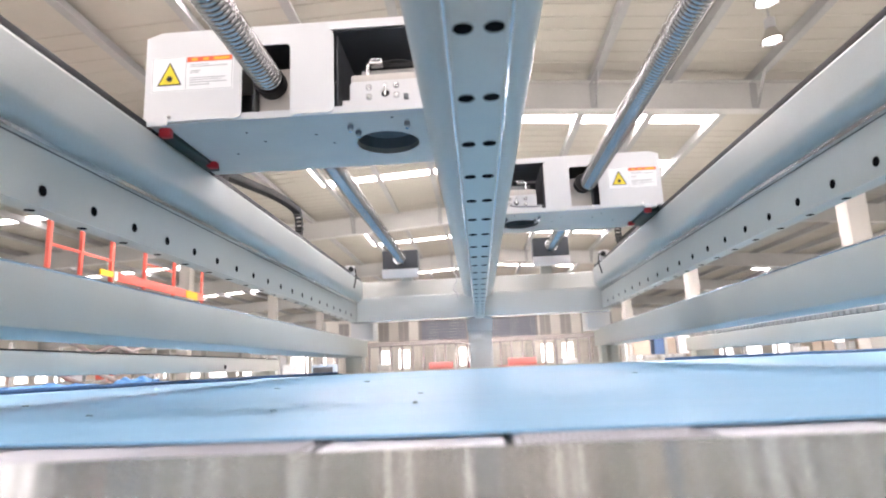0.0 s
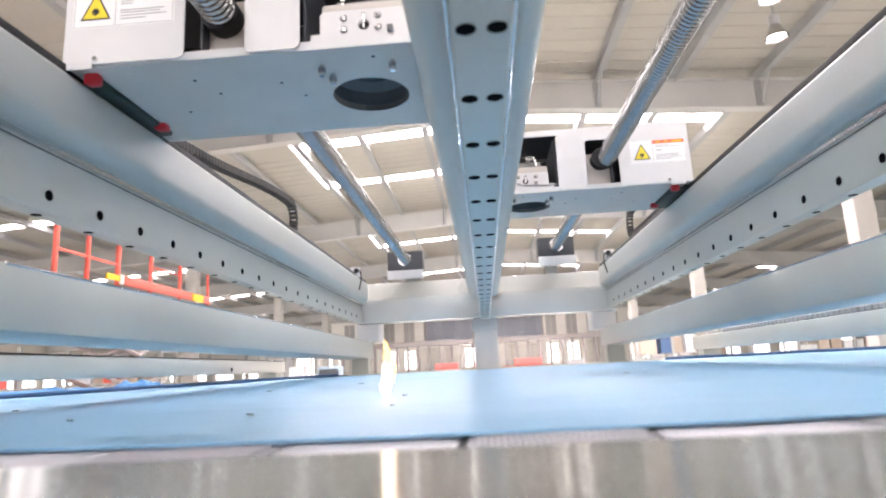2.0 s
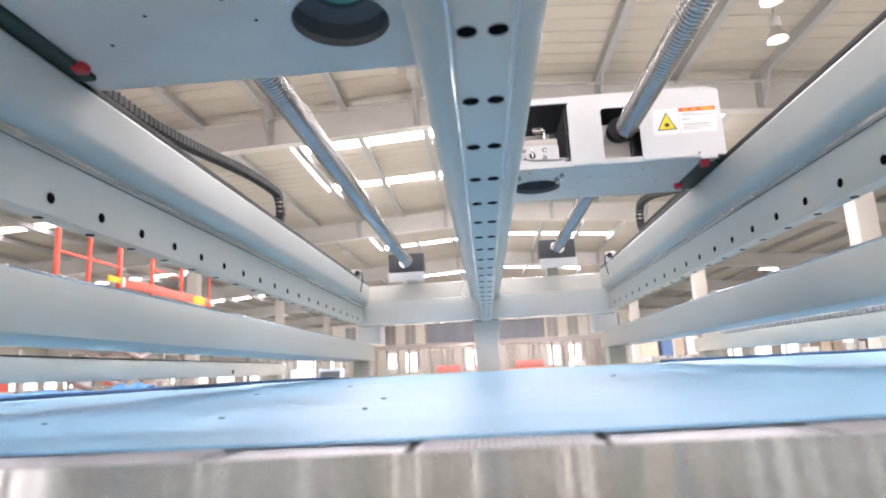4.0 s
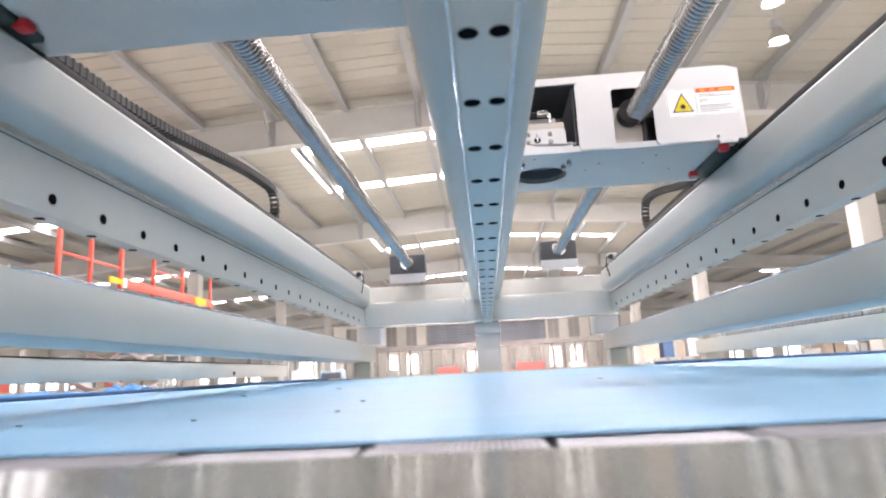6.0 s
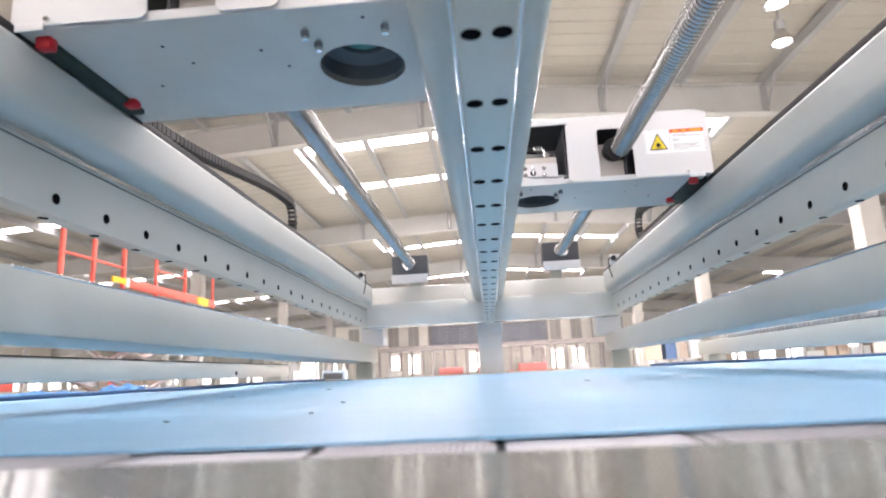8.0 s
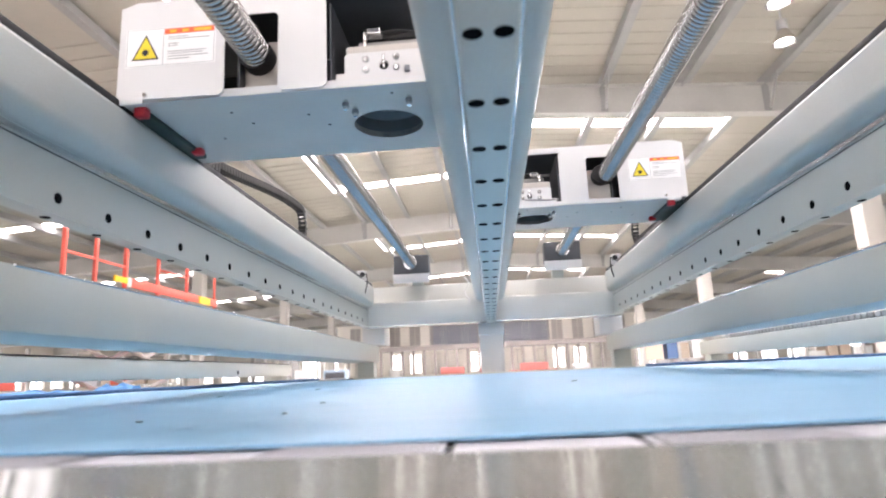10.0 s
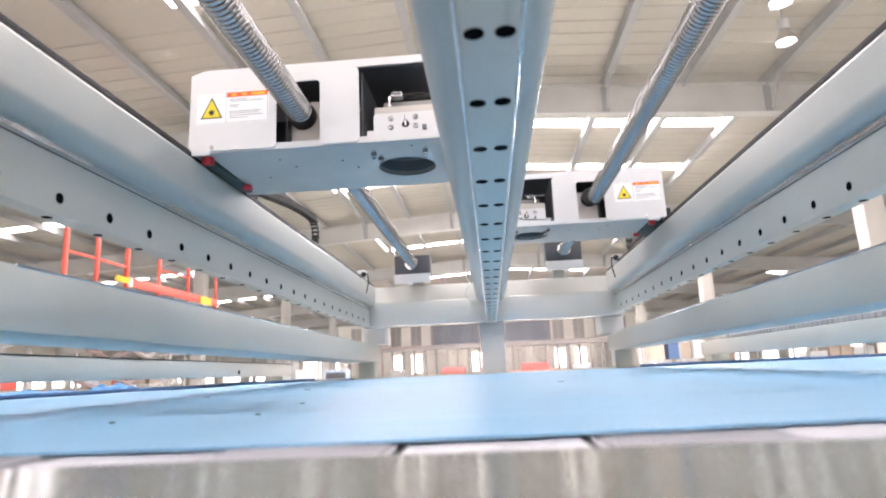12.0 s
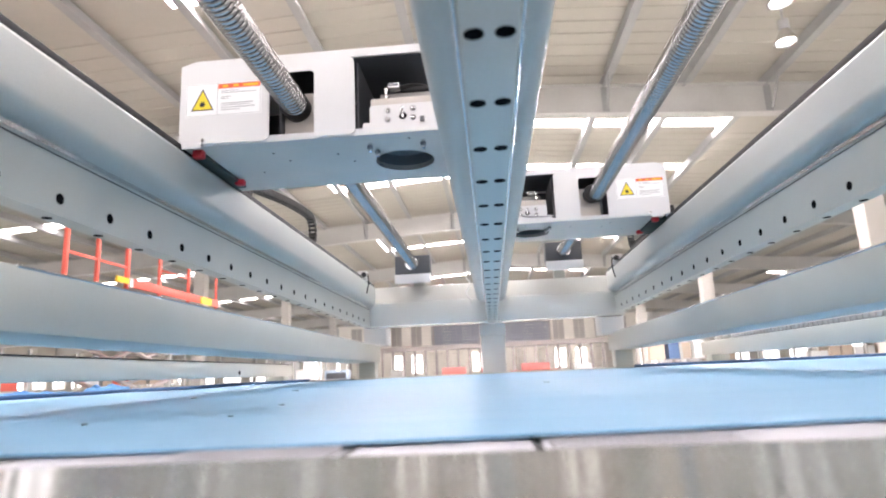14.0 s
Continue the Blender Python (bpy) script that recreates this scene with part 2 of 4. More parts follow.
for yy in BEAMS:
    rafter(yy)
    for xx in (-27.7, -10.8, 7.7, 25.4):
        if xx == -10.8 and yy == 12.48:
            continue
        top = roof_z(xx) - 0.885
        c = root("column", "white-painted steel column on the hall floor", "column", "hall columns", "structure", (xx, yy, 0))
        part("shaft", boxed(-0.2, 0.2, -0.2, 0.2, 0.02, top, bevel=0.015), COLUMN, c)
        part("base_plate", boxed(-0.3, 0.3, -0.3, 0.3, 0, 0.02), GIRDER, c)

PX = [0.45 - 1.63 * i for i in range(23)][::-1] + [2.75 + 1.68 * i for i in range(24)]
for xx in PX:
    b = boxed(-0.045, 0.045, Y0, Y1, -0.20, 0.0)
    box(b, -0.045, 0.115, Y0, Y1, -0.206, -0.186)
    p = thing("purlin", b, PURLIN, "galvanised steel roof purlin under the sheets", "purlin", "roof purlins", "structure")
    p.location = (xx, 0, roof_z(xx) - 0.035)
# short braces from the girder up to every second purlin
for yy in BEAMS[2:5]:
    for xx in (-7.70, -4.44, -1.18, 2.75, 6.11, 9.47):
        b = tubed((xx, yy - 0.16, roof_z(xx) - 0.80), (xx, yy - 0.62, roof_z(xx) - 0.2), 0.03, 8)
        box(b, xx - 0.07, xx + 0.07, yy - 0.03, yy - 0.011, roof_z(xx) - 0.86, roof_z(xx) - 0.24)
        thing("roof_brace", b, PURLIN, "thin steel knee brace between girder and purlin", "brace", "roof braces", "structure")


def wall_with_windows(name, x, y, length, along, z1, bands, step, gap, label):
    """A thick wall along x or y with rows of window openings; daylight stands behind them."""
    w = root(name, label, "wall", kind="structure", at=(x, y, 0))
    w.rotation_euler = (0, 0, 0 if along == "x" else radians(90))
    n = int(length / step)
    z = 0.0
    for z0, zz in (*bands, (z1, z1)):
        if z0 > z:
            part("wall_panel", boxed(0, length, 0, 0.25, z, z0), WALL, w)
        if zz > z0:
            for i in range(n + 1):
                part("pier", boxed(i * step, min(length, i * step + gap), 0, 0.25, z0, zz), WALL, w)
                if i < n:
                    f = boxed(i * step + gap, (i + 1) * step, 0.08, 0.14, z0, z0 + 0.06)
                    box(f, i * step + gap, (i + 1) * step, 0.08, 0.14, zz - 0.06, zz)
                    m0 = i * step + gap + (step - gap) / 2
                    box(f, m0 - 0.03, m0 + 0.03, 0.08, 0.14, z0 + 0.06, zz - 0.06)
                    part("window_frame", f, COLUMN, w)
                    if z0 > 3.0:
                        part("window_pane", boxed(i * step + gap, (i + 1) * step, 0.145, 0.16, z0, zz), SCREEN, w)
        z = zz
    return w


wall_with_windows("wall_north", X0, Y1, X1 - X0, "x", 7.4, ((1.0, 3.2),), 3.4, 1.2, "white hall end wall with a row of windows")
wall_with_windows("wall_office", -11.5, 47.0, 23.0, "x", 4.75, ((1.0, 2.5), (3.1, 4.65)), 1.55, 0.72, "white office block wall with two rows of windows")
for i in (0, 1, 4, 5, 8, 9, 12, 13):
    xa = -11.5 + 1.55 * i + 0.72
    b = boxed(xa, xa + 0.83, 47.17, 47.20, 1.0, 2.5)
    for k in range(9):
        box(b, xa, xa + 0.83, 47.155, 47.17, 1.05 + 0.16 * k, 1.17 + 0.16 * k)
    thing("window_blind", b, WALL, "closed pale slatted blind behind an office window", "blind", "office blinds", "structure")
# made-up slatted panels whose grey-blue stands for the dark recess over the gallery
DUSK = material("grey_blue_recess_paint", (0.25, 0.26, 0.30), 0.5, vary=0.1, scale=1.2, grain=20, bump=0.01)
for xa, xb in ((-4.3, -0.9), (0.9, 4.4)):
    door = root("recess_panel", "grey-blue slatted panel added for the dark recess above the gallery", "door", "roller doors", "structure", (0, 46.9, 0))
    for k in range(7):
        part("slat", boxed(xa, xb, 0.0, 0.05, 3.0 + 0.22 * k, 3.2 + 0.22 * k, bevel=0.01, seg=1), DUSK, door)
    part("recess_frame", boxed(xa - 0.12, xa, -0.05, 0.08, 2.9, 4.65), DARKSTEEL, door)
    part("recess_frame", boxed(xb, xb + 0.12, -0.05, 0.08, 2.9, 4.65), DARKSTEEL, door)
    part("recess_header", boxed(xa - 0.12, xb + 0.12, -0.15, 0.08, 4.55, 4.74), DARKSTEEL, door)
thing("backdrop", boxed(-11.5, 11.5, 49.0, 49.05, 0, 3.1), DAY, "bright daylight behind the office windows", "daylight", kind="structure")
thing("wall_office_side", boxed(-11.75, -11.5, 47.0, 51.0, 0, 4.75), WALL, "white office block side wall", "wall", kind="structure")
thing("wall_office_side", boxed(11.5, 11.75, 47.0, 51.0, 0, 4.75), WALL, "white office block side wall", "wall", kind="structure")
thing("office_roof", boxed(-11.8, 11.8, 46.9, 51.0, 4.75, 4.85), WALL, "flat white roof of the office block", "roof", kind="structure")
wall_with_windows("wall_west", X0, Y0, 87, "y", 7.4, ((1.1, 3.2),), 2.4, 0.8, "white hall side wall with a long row of windows")
wall_with_windows("wall_east", X1 + 0.25, Y0, 87, "y", 7.4, ((1.1, 3.2),), 2.4, 0.8, "white hall side wall with a long row of windows")
wall_with_windows("wall_south", X0, Y0 - 0.25, X1 - X0, "x", 7.4, ((1.1, 4.2),), 2.4, 0.6, "unseen white hall end wall with assumed tall windows")
thing("backdrop", boxed(X0 - 3, X1 + 3, Y1 + 2.0, Y1 + 2.05, 0, 3.1), DAY, "bright overcast daylight beyond the windows", "daylight", kind="structure")
thing("backdrop", boxed(X0 - 2.05, X0 - 2.0, Y0 - 3, Y1 + 2.0, 0, 6), DAY, "bright overcast daylight beyond the windows", "daylight", kind="structure")
thing("backdrop", boxed(X1 + 2.0, X1 + 2.05, Y0 - 3, Y1 + 2.0, 0, 6), DAY, "bright overcast daylight beyond the windows", "daylight", kind="structure")
# fill lamps added at assumed side windows and unseen south ones, for upright faces
area("window_fill", pose(X0 + 0.05, 25, 2.2, 0, -90, 0), 2.0, 60, SIDEPOWER * 0.6)
area("window_fill", pose(X1 - 0.05, 25, 2.2, 0, 90, 0), 2.0, 60, SIDEPOWER)
area("window_fill", pose(7, Y0 + 0.05, 2.7, 90, 0, 0), 40, 3.0, SIDEPOWER * 0.5)

# ---- the cutting table ----


def table_z(y):
    return E - 0.043 + 0.0107 * y


CONV = []          # things that travel with the conveyor


def conveyor_bed():
    r = root("cutting_table", "pale grey-green steel conveyor table of a laser cutting machine", "table")
    part("front_apron", extrude_x([(-0.30, E - 0.40), (-0.30, E - 0.062), (-0.285, E - 0.047), (0.322, E - 0.0395), (0.332, E - 0.0425), (0.332, E - 0.40)], -2.6, 2.8), APRON, r, "smooth pale grey metal apron")
    part("body", boxed(-2.5, 2.7, 0.3322, 3.28, 0.22, E - 0.085, bevel=0.01), FRAME, r)
    part("far_rail", boxed(-2.5, 2.7, 3.12, 3.30, E - 0.08, E - 0.004, bevel=0.006), FRAME, r)
    for xx in (-2.3, -0.8, 0.8, 2.5):
        for yy in (0.45, 3.1):
            part("leg", boxed(xx - 0.05, xx + 0.05, yy - 0.05, yy + 0.05, 0.015, 0.22), FRAME, r)
            part("foot", tubed((xx, yy, 0), (xx, yy, 0.015), 0.07), STEEL, r)


def extrude_x(profile, x0, x1):
    """A closed profile of (y, z) points drawn out along x."""
    bm = bmesh.new()
    a = [bm.verts.new((x0, y, z)) for y, z in profile]
    b = [bm.verts.new((x1, y, z)) for y, z in profile]
    n = len(profile)
    for i in range(n):
        bm.faces.new((a[i], a[(i + 1) % n], b[(i + 1) % n], b[i]))
    bm.faces.new(a[::-1]), bm.faces.new(b)
    bmesh.ops.recalc_face_normals(bm, faces=bm.faces)
    return bm


conveyor_bed()


def belt():
    """Slats with a honeycomb front end, carried across the table."""
    r = root("conveyor_belt", "white honeycomb slat conveyor with dark gaps", "conveyor")
    pitch = 0.1124
    slat = extrude_x([(0.333, E - 0.085), (0.333, E - 0.0455), (0.337, E - 0.0432), (3.11, table_z(3.11) - 0.0035), (3.11, E - 0.085)], 0.003, pitch - 0.003)
    slat = mesh_of("slat", slat, SLAT)
    fins = bmesh.new()
    for k in range(26):
        xx = 0.008 + k * 0.0038
        for y0, y1, sx in ((0.338, 0.360, 0.0011), (0.362, 0.384, 0.0011)):
            z = table_z(y1) - 0.0035
            vs = [fins.verts.new(c) for c in ((xx, y0, z), (xx + .0013, y0, z), (xx + .0013 + sx, y1, z), (xx + sx, y1, z),
                                              (xx, y0, z + .0022), (xx + .0013, y0, z + .0022), (xx + .0013 + sx, y1, z + .0022), (xx + sx, y1, z + .0022))]
            for f in ((4, 5, 6, 7), (0, 1, 5, 4), (2, 3, 7, 6), (1, 2, 6, 5), (3, 0, 4, 7)):
                fins.faces.new([vs[i] for i in f])
    fins = mesh_of("honeycomb_edge", fins, SLAT, False)
    # grey sheet under the fins, painted as the shade inside the cells
    tray = mesh_of("honeycomb_shade", extrude_x([(0.3375, E - 0.0436), (0.3375, E - 0.0421), (0.3855, table_z(0.3855) - 0.0025), (0.3855, table_z(0.3855) - 0.004)], 0.007, 0.106), INK)
    gap = mesh_of("gap_seal", boxed(-0.0025, 0.0025, 0.334, 3.1, E - 0.08, E - 0.048), BLACK)
    strip = extrude_x([(0.3335, E - 0.0475), (0.339, E - 0.0450), (0.392, table_z(0.392) - 0.0052), (0.392, table_z(0.392) - 0.008)], -0.0029, 0.0029)
    strip = mesh_of("black_joint", strip, BLACK)
    for i in range(-22, 26):
        x = MARK0 + i * pitch
        s = part("slat", slat, None, r)
        s.location.x = x
        part("gap_seal", gap, None, r).location.x = x
        part("black_joint", strip, None, r, "black rubber joint").location.x = x
        if -8 < i < 12 and i % 2 == 0:
            part("honeycomb_edge", fins, None, r).location.x = x
            part("honeycomb_shade", tray, None, r).location.x = x
    CONV.append(r)


MARK0 = 0.0147
belt()


def cloth():
    """One thin sheet with soft creases; its far edge runs in towards the discharge end."""
    bm = bmesh.new()
    nx, ny = 190, 170
    rows = []
    for j in range(ny + 1):
        row = []
        for i in range(nx + 1):
            x = -2.45 + 5.3 * i / nx
            far = 3.06 + 0.03 * noise.noise(Vector((x * 1.3, 0, 5)))
            if x < -0.75:
                far -= 1.55 * (-0.75 - x) ** 1.0 + 0.03 * noise.noise(Vector((x * 5, 3, 5)))
            far = max(far, 0.75)
            s = j / ny
            near = 0.386 + min(0.035, 0.2 * (x - 0.05) ** 2)
            y = near + (far - near) * s ** 1.3
            z = table_z(y)
            z += 0.0025 * noise.noise(Vector((x * 2.2, y * 0.9, 0))) * min(1, y - 0.2)
            for c, w in ((-0.42, 0.03), (0.16, 0.02), (0.52, 0.04), (1.05, 0.05)):
                z += 0.0018 * math.exp(-((x - c - 0.05 * y) / w) ** 2) * min(1, s * 4)
            for c in (1.75, 2.35, 2.75):
                z += 0.004 * math.exp(-((y - c - 0.04 * math.sin(x)) / 0.05) ** 2) * (0.6 + 0.4 * math.sin(2 * x + c))
            for c, sl, w, h in ((0.95, 0.22, 0.012, 0.0022), (1.25, 0.16, 0.016, 0.003), (1.62, 0.12, 0.02, 0.003)):
                z += h * math.exp(-((y - c - sl * x) / w) ** 2) * max(0.0, min(1.0, -0.1 - x)) * (0.7 + 0.3 * math.sin(5 * x + c))
            row.append(bm.verts.new((x, y, z)))
        rows.append(row)
    for j in range(ny):
        for i in range(nx):
            bm.faces.new((rows[j][i], rows[j][i + 1], rows[j + 1][i + 1], rows[j + 1][i]))
    ob = thing("fabric_sheet", bm, FABRIC, "light blue woven fabric spread over the conveyor", "fabric")
    so = ob.modifiers.new("thickness", "SOLIDIFY")
    so.thickness, so.offset = 0.0018, -1
    CONV.append(ob)


cloth()


def scrap(x, y, w, d, h, seed, turn=0):
    """A crumpled offcut: a small folded sheet with thickness."""
    rnd = random.Random(seed)
    bm = bmesh.new()
    n = 9
    g = [[bm.verts.new(((i / n - .5) * w * (1 + .2 * noise.noise(Vector((j * .7, seed, 0)))), (j / n - .5) * d * (1 + .3 * noise.noise(Vector((i * .6, seed, 4)))),
                        0.002 + h * max(0, .5 + noise.noise(Vector((i * .45, j * .5, seed * 1.7)))) * (1 - (2 * j / n - 1) ** 4))) for i in range(n + 1)] for j in range(n + 1)]
    for j in range(n):
        for i in range(n):
            bm.faces.new((g[j][i], g[j][i + 1], g[j + 1][i + 1], g[j + 1][i]))
    ob = thing("fabric_scrap", bm, SCRAP, "crumpled darker blue fabric offcut lying on the table", "fabric scrap", "fabric scraps")
    ob.modifiers.new("thickness", "SOLIDIFY").thickness = 0.003
    ob.location, ob.rotation_euler = (x, y, table_z(y)), (0, 0, turn)
    CONV.append(ob)


for i, (x, y, w, d, h) in enumerate(((-1.54, 2.72, 0.17, 0.10, 0.034), (-1.80, 2.60, 0.24, 0.12, 0.018), (-1.98, 2.55, 0.26, 0.14, 0.02), (-1.42, 2.3, 0.10, 0.06, 0.012),
                                     (-2.15, 2.5, 0.2, 0.12, 0.022), (-2.3, 2.4, 0.25, 0.15, 0.022), (-1.50, 2.85, 0.14, 0.05, 0.010), (-1.75, 2.2, 0.12, 0.05, 0.01))):
    scrap(x, y, w, d, h, i + 3, 0.3 * i)


def snip(x, y, l, turn):
    b = boxed(-l / 2, l / 2, -0.0012, 0.0012, 0.0, 0.001, bevel=0.0003, seg=1)
    ob = thing("cut_mark", b, BLACK, "small dark scorched cut in the fabric", "cut mark", "cut marks")
    ob.location, ob.rotation_euler = (x, y, table_z(y) + 0.0008), (0, 0, turn)
    CONV.append(ob)


for x, y, l, a in ((-0.435, 1.315, 0.012, 0.2), (-0.211, 0.626, 0.006, 0.1), (-0.429, 0.665, 0.007, 0.0), (-0.726, 0.962, 0.01, 0.1), (-0.084, 0.865, 0.007, 0.1), (-0.284, 1.55, 0.015, 0.1),
                   (0.33, 1.356, 0.012, 0.2), (-0.071, 0.665, 0.005, 0)):
    snip(x, y, l, a)

HEM = material("shaded_fabric_hem", (0.03, 0.09, 0.20), 0.7, vary=0.2, scale=20, grain=400)


def hem(x0, x1, far, label):
    """A folded edge of the fabric, with its shade painted in as dark blue."""
    bm = bmesh.new()
    n, m, prev = 40, 8, None
    for i in range(n + 1):
        x = x0 + (x1 - x0) * i / n
        y = far(x)
        z = table_z(y) + 0.006 + 0.003 * noise.noise(Vector((x * 6, 2, 2)))
        cur = [bm.verts.new((x, y + 0.012 * math.cos(2 * math.pi * k / m), z + 0.008 * math.sin(2 * math.pi * k / m))) for k in range(m)]
        if prev:
            for k in range(m):
                bm.faces.new((prev[k], prev[(k + 1) % m], cur[(k + 1) % m], cur[k]))
        prev = cur
    bmesh.ops.recalc_face_normals(bm, faces=bm.faces)
    ob = thing("fabric_hem", bm, HEM, label, "fabric hem")
    CONV.append(ob)


hem(-2.2, -0.72, lambda x: max(0.77, 3.07 - 1.55 * (-0.75 - x)), "folded hem of the fabric, painted dark blue as its shade")
hem(0.9, 2.75, lambda x: 3.065, "folded hem of the fabric, painted dark blue as its shade")
# a black strip added behind the fabric as the shade of the gap there
thing("edge_gap_shade", extrude_x([(3.10, E - 0.03), (3.10, E - 0.006), (3.118, E - 0.003), (3.118, E - 0.03)], 0.95, 2.7), BLACK, "black strip added as the dark gap along the table edge", "seal strip")
thing("edge_gap_shade", extrude_x([(3.10, E - 0.03), (3.10, E - 0.008), (3.118, E - 0.005), (3.118, E - 0.03)], -2.5, -0.7), BLACK, "black strip added as the dark gap along the table edge", "seal strip")

# ---- gantry ----
YA, YB = -0.45, 3.13


def hole(bm, c, axis, r=0.0082, deep=0.004):
    """A solid disc just proud of the face, painted black as the shade inside a bore."""
    c, axis = Vector(c), Vector(axis)
    tube(bm, c - axis * 0.004, c + axis * 0.0006, r, 18)


def side_rail(side, xf, zb, yl, yf, label):
    """Edge rail: a web with bores, a lower flange, a rounded upper box and a dark seal on top."""
    s = side
    r = root("guide_rail", label, "rail", "guide rails")
    part("web", boxed(s * xf, s * (xf + 0.012), YA, YB, E + zb, E + zb + 0.115), FRAME, r)
    part("flange", boxed(s * (xf + 0.012), s * (xf + 0.036), YA, YB, E + zb + 0.0006, E + zb + 0.011), FRAME, r)
    top = E + 0.458 + (zb - 0.251)
    g = E + zb + 0.098
    xi = xf - 0.031
    prof = [(s * (xf + 0.11), g + 0.004), (s * (xf + 0.002), g + 0.006)]
    cx, cz, rad = xf, g + 0.037, 0.031
    prof += [(s * (cx - rad * math.sin(radians(a))), cz - rad * math.cos(radians(a))) for a in range(10, 91, 8)]
    prof += [(s * xi, top - 0.006), (s * (xi + 0.004), top), (s * (xf + 0.11), top)]
    part("upper_box", extrude(prof, YA, YB), ROUNDED, r, "smooth rounded grey upper box")
    # thin dark strip painted in as the shade under the lip
    part("painted_lip_shade", boxed(s * (xf - 0.001), s * (xf + 0.004), YA, YB, g - 0.0105, g - 0.0085), DARKBOX, r)
    part("lip", extrude([(s * (xf - 0.003), g - 0.004), (s * (xf + 0.001), g - 0.004), (s * (xf + 0.001), g + 0.004), (s * (xf - 0.003), g + 0.004)], YA, YB), STEEL, r)
    part("top_seal", boxed(s * (xi + 0.006), s * (xi + 0.05), YA, YB, top, top + 0.016, bevel=0.003), BLACK, r, "black rubber top seal")
    part("guide_bar", boxed(s * (xi + 0.06), s * (xi + 0.08), YA, YB, top, top + 0.018, bevel=0.003), STEEL, r)
    for base, face in ((yl, 0), (yf, 1)):
        y = base - 0.12 * 9
        while y < YB - 0.08:
            if y > YA + 0.05:
                b = bmesh.new()
                if face == 0:
                    hole(b, (s * xf, y, E + zb + 0.0255), (-s, 0, 0))
                else:
                    hole(b, (s * (xf + 0.0245), y, E + zb + 0.0006), (0, 0, -1), 0.0075)
                part("bolt_hole", b, BORE_SHADE, r, "black disc painted as the shade inside a round bore")
            y += 0.12
    return r


side_rail(-1, 0.619, 0.2512, 0.8166, 0.8257, "pale grey-green steel edge rail with a row of bores")
side_rail(1, 0.636, 0.2628, 1.0703, 1.0790, "pale grey-green steel edge rail with a row of bores")


def centre_beam():
    r = root("centre_beam", "pale grey-green centre beam with paired bores underneath", "beam")
    cx, zb = 0.0124, E + 0.2458
    part("bottom_strip", boxed(cx - 0.0225, cx + 0.0225, YA, 3.2, zb, zb + 0.012, bevel=0.0015), FRAME, r)
    part("web", boxed(cx - 0.018, cx + 0.018, YA, 3.2, zb + 0.012, E + 0.3552), FRAME, r)
    left = [(cx - 0.044 - 0.033 * math.sin(radians(a)), E + 0.388 - 0.033 * math.cos(radians(a))) for a in range(0, 91, 9)] + [(cx - 0.077, E + 0.46)]
    right = [(2 * cx - x, z) for x, z in left[::-1]]
    part("upper_box", extrude(left + right, YA, 3.2), ROUNDED, r, "smooth rounded grey upper box")
    # steel beads added to draw the bright highlight lines along the strip
    for sx in (-0.0245, 0.0245):
        part("highlight_bead", tubed((cx + sx, YA, zb + 0.006), (cx + sx, 3.2, zb + 0.006), 0.0021, 8), STEEL, r)
    y = 0.4126 - 0.12 * 6
    while y < 3.05:
        for dx in (-0.0117, 0.0117):
            b = bmesh.new()
            hole(b, (cx + dx, y, zb), (0, 0, -1), 0.0080)
            part("bolt_hole", b, BORE_SHADE, r, "black disc painted as the shade inside a round bore")
        y += 0.12


centre_beam()


def cross_beam():
    r = root("cross_beam", "glossy grey-green cross beam closing the gantry end", "beam")
    part("lower_beam", boxed(-0.66, 0.68, 3.135, 3.25, E + 0.252, E + 0.375, bevel=0.006), HAZED, r)
    part("upper_beam", boxed(-0.66, 0.68, 3.27, 3.39, E + 0.30, E + 0.475, bevel=0.006), HAZED, r)
    part("post", boxed(-0.052, 0.072, 3.26, 3.36, E - 0.01, E + 0.30, bevel=0.006), WHITE, r, "pale square post")
    part("post_cap", boxed(-0.058, 0.078, 3.252, 3.366, E + 0.19, E + 0.252, bevel=0.003), WHITE, r)
    for s, x in ((-1, -0.62), (1, 0.636)):
        part("corner_bracket", boxed(x - 0.06, x + 0.06, 3.26, 3.42, E + 0.165, E + 0.30, bevel=0.004), WHITE, r)


cross_beam()


def edge_beam(s, x0, x1, z0, z1, y1, label, drop):
    r = root("side_beam", label, "beam", "side beams")
    part("beam", boxed(s * x0, s * x1, YA, y1, E + z0, E + z1, bevel=0.004), FRAME, r)
    part("end_cap", boxed(s * (x0 + 0.003), s * (x1 - 0.003), y1, y1 + 0.006, E + z0 + 0.003, E + z1 - 0.003), WHITE, r)
    if z0 > 0.05:
        # thin steel tube added as the highlight that skylights leave on the bevel
        part("edge_highlight", tubed((s * (x0 + 0.0015), 0.75, E + z1 - 0.0012), (s * (x0 + 0.0015), y1, E + z1 - 0.0012), 0.0026, 10), STEEL, r, "steel line added as the highlight on the top edge")
    for y in drop:
        part("post", boxed(s * (x0 + 0.01), s * (x0 + 0.10), y, y + 0.09, 0, E + z0, bevel=0.004), FRAME, r)
    return r


edge_beam(-1, 0.62, 0.787, 0.0775, 0.167, 3.42, "pale grey-green box beam beside the table", (3.31,))
edge_beam(1, 0.635, 0.75, 0.0825, 0.174, 3.42, "pale grey-green box beam beside the table", (3.31,))
b3 = edge_beam(-1, 1.13, 1.20, 0.025, 0.087, 3.44, "low pale grey side frame over the table edge", (3.32,))
part("top_strip", boxed(-1.20, -1.129, YA, 3.4, E + 0.0872, E + 0.0905), BLACK, b3)
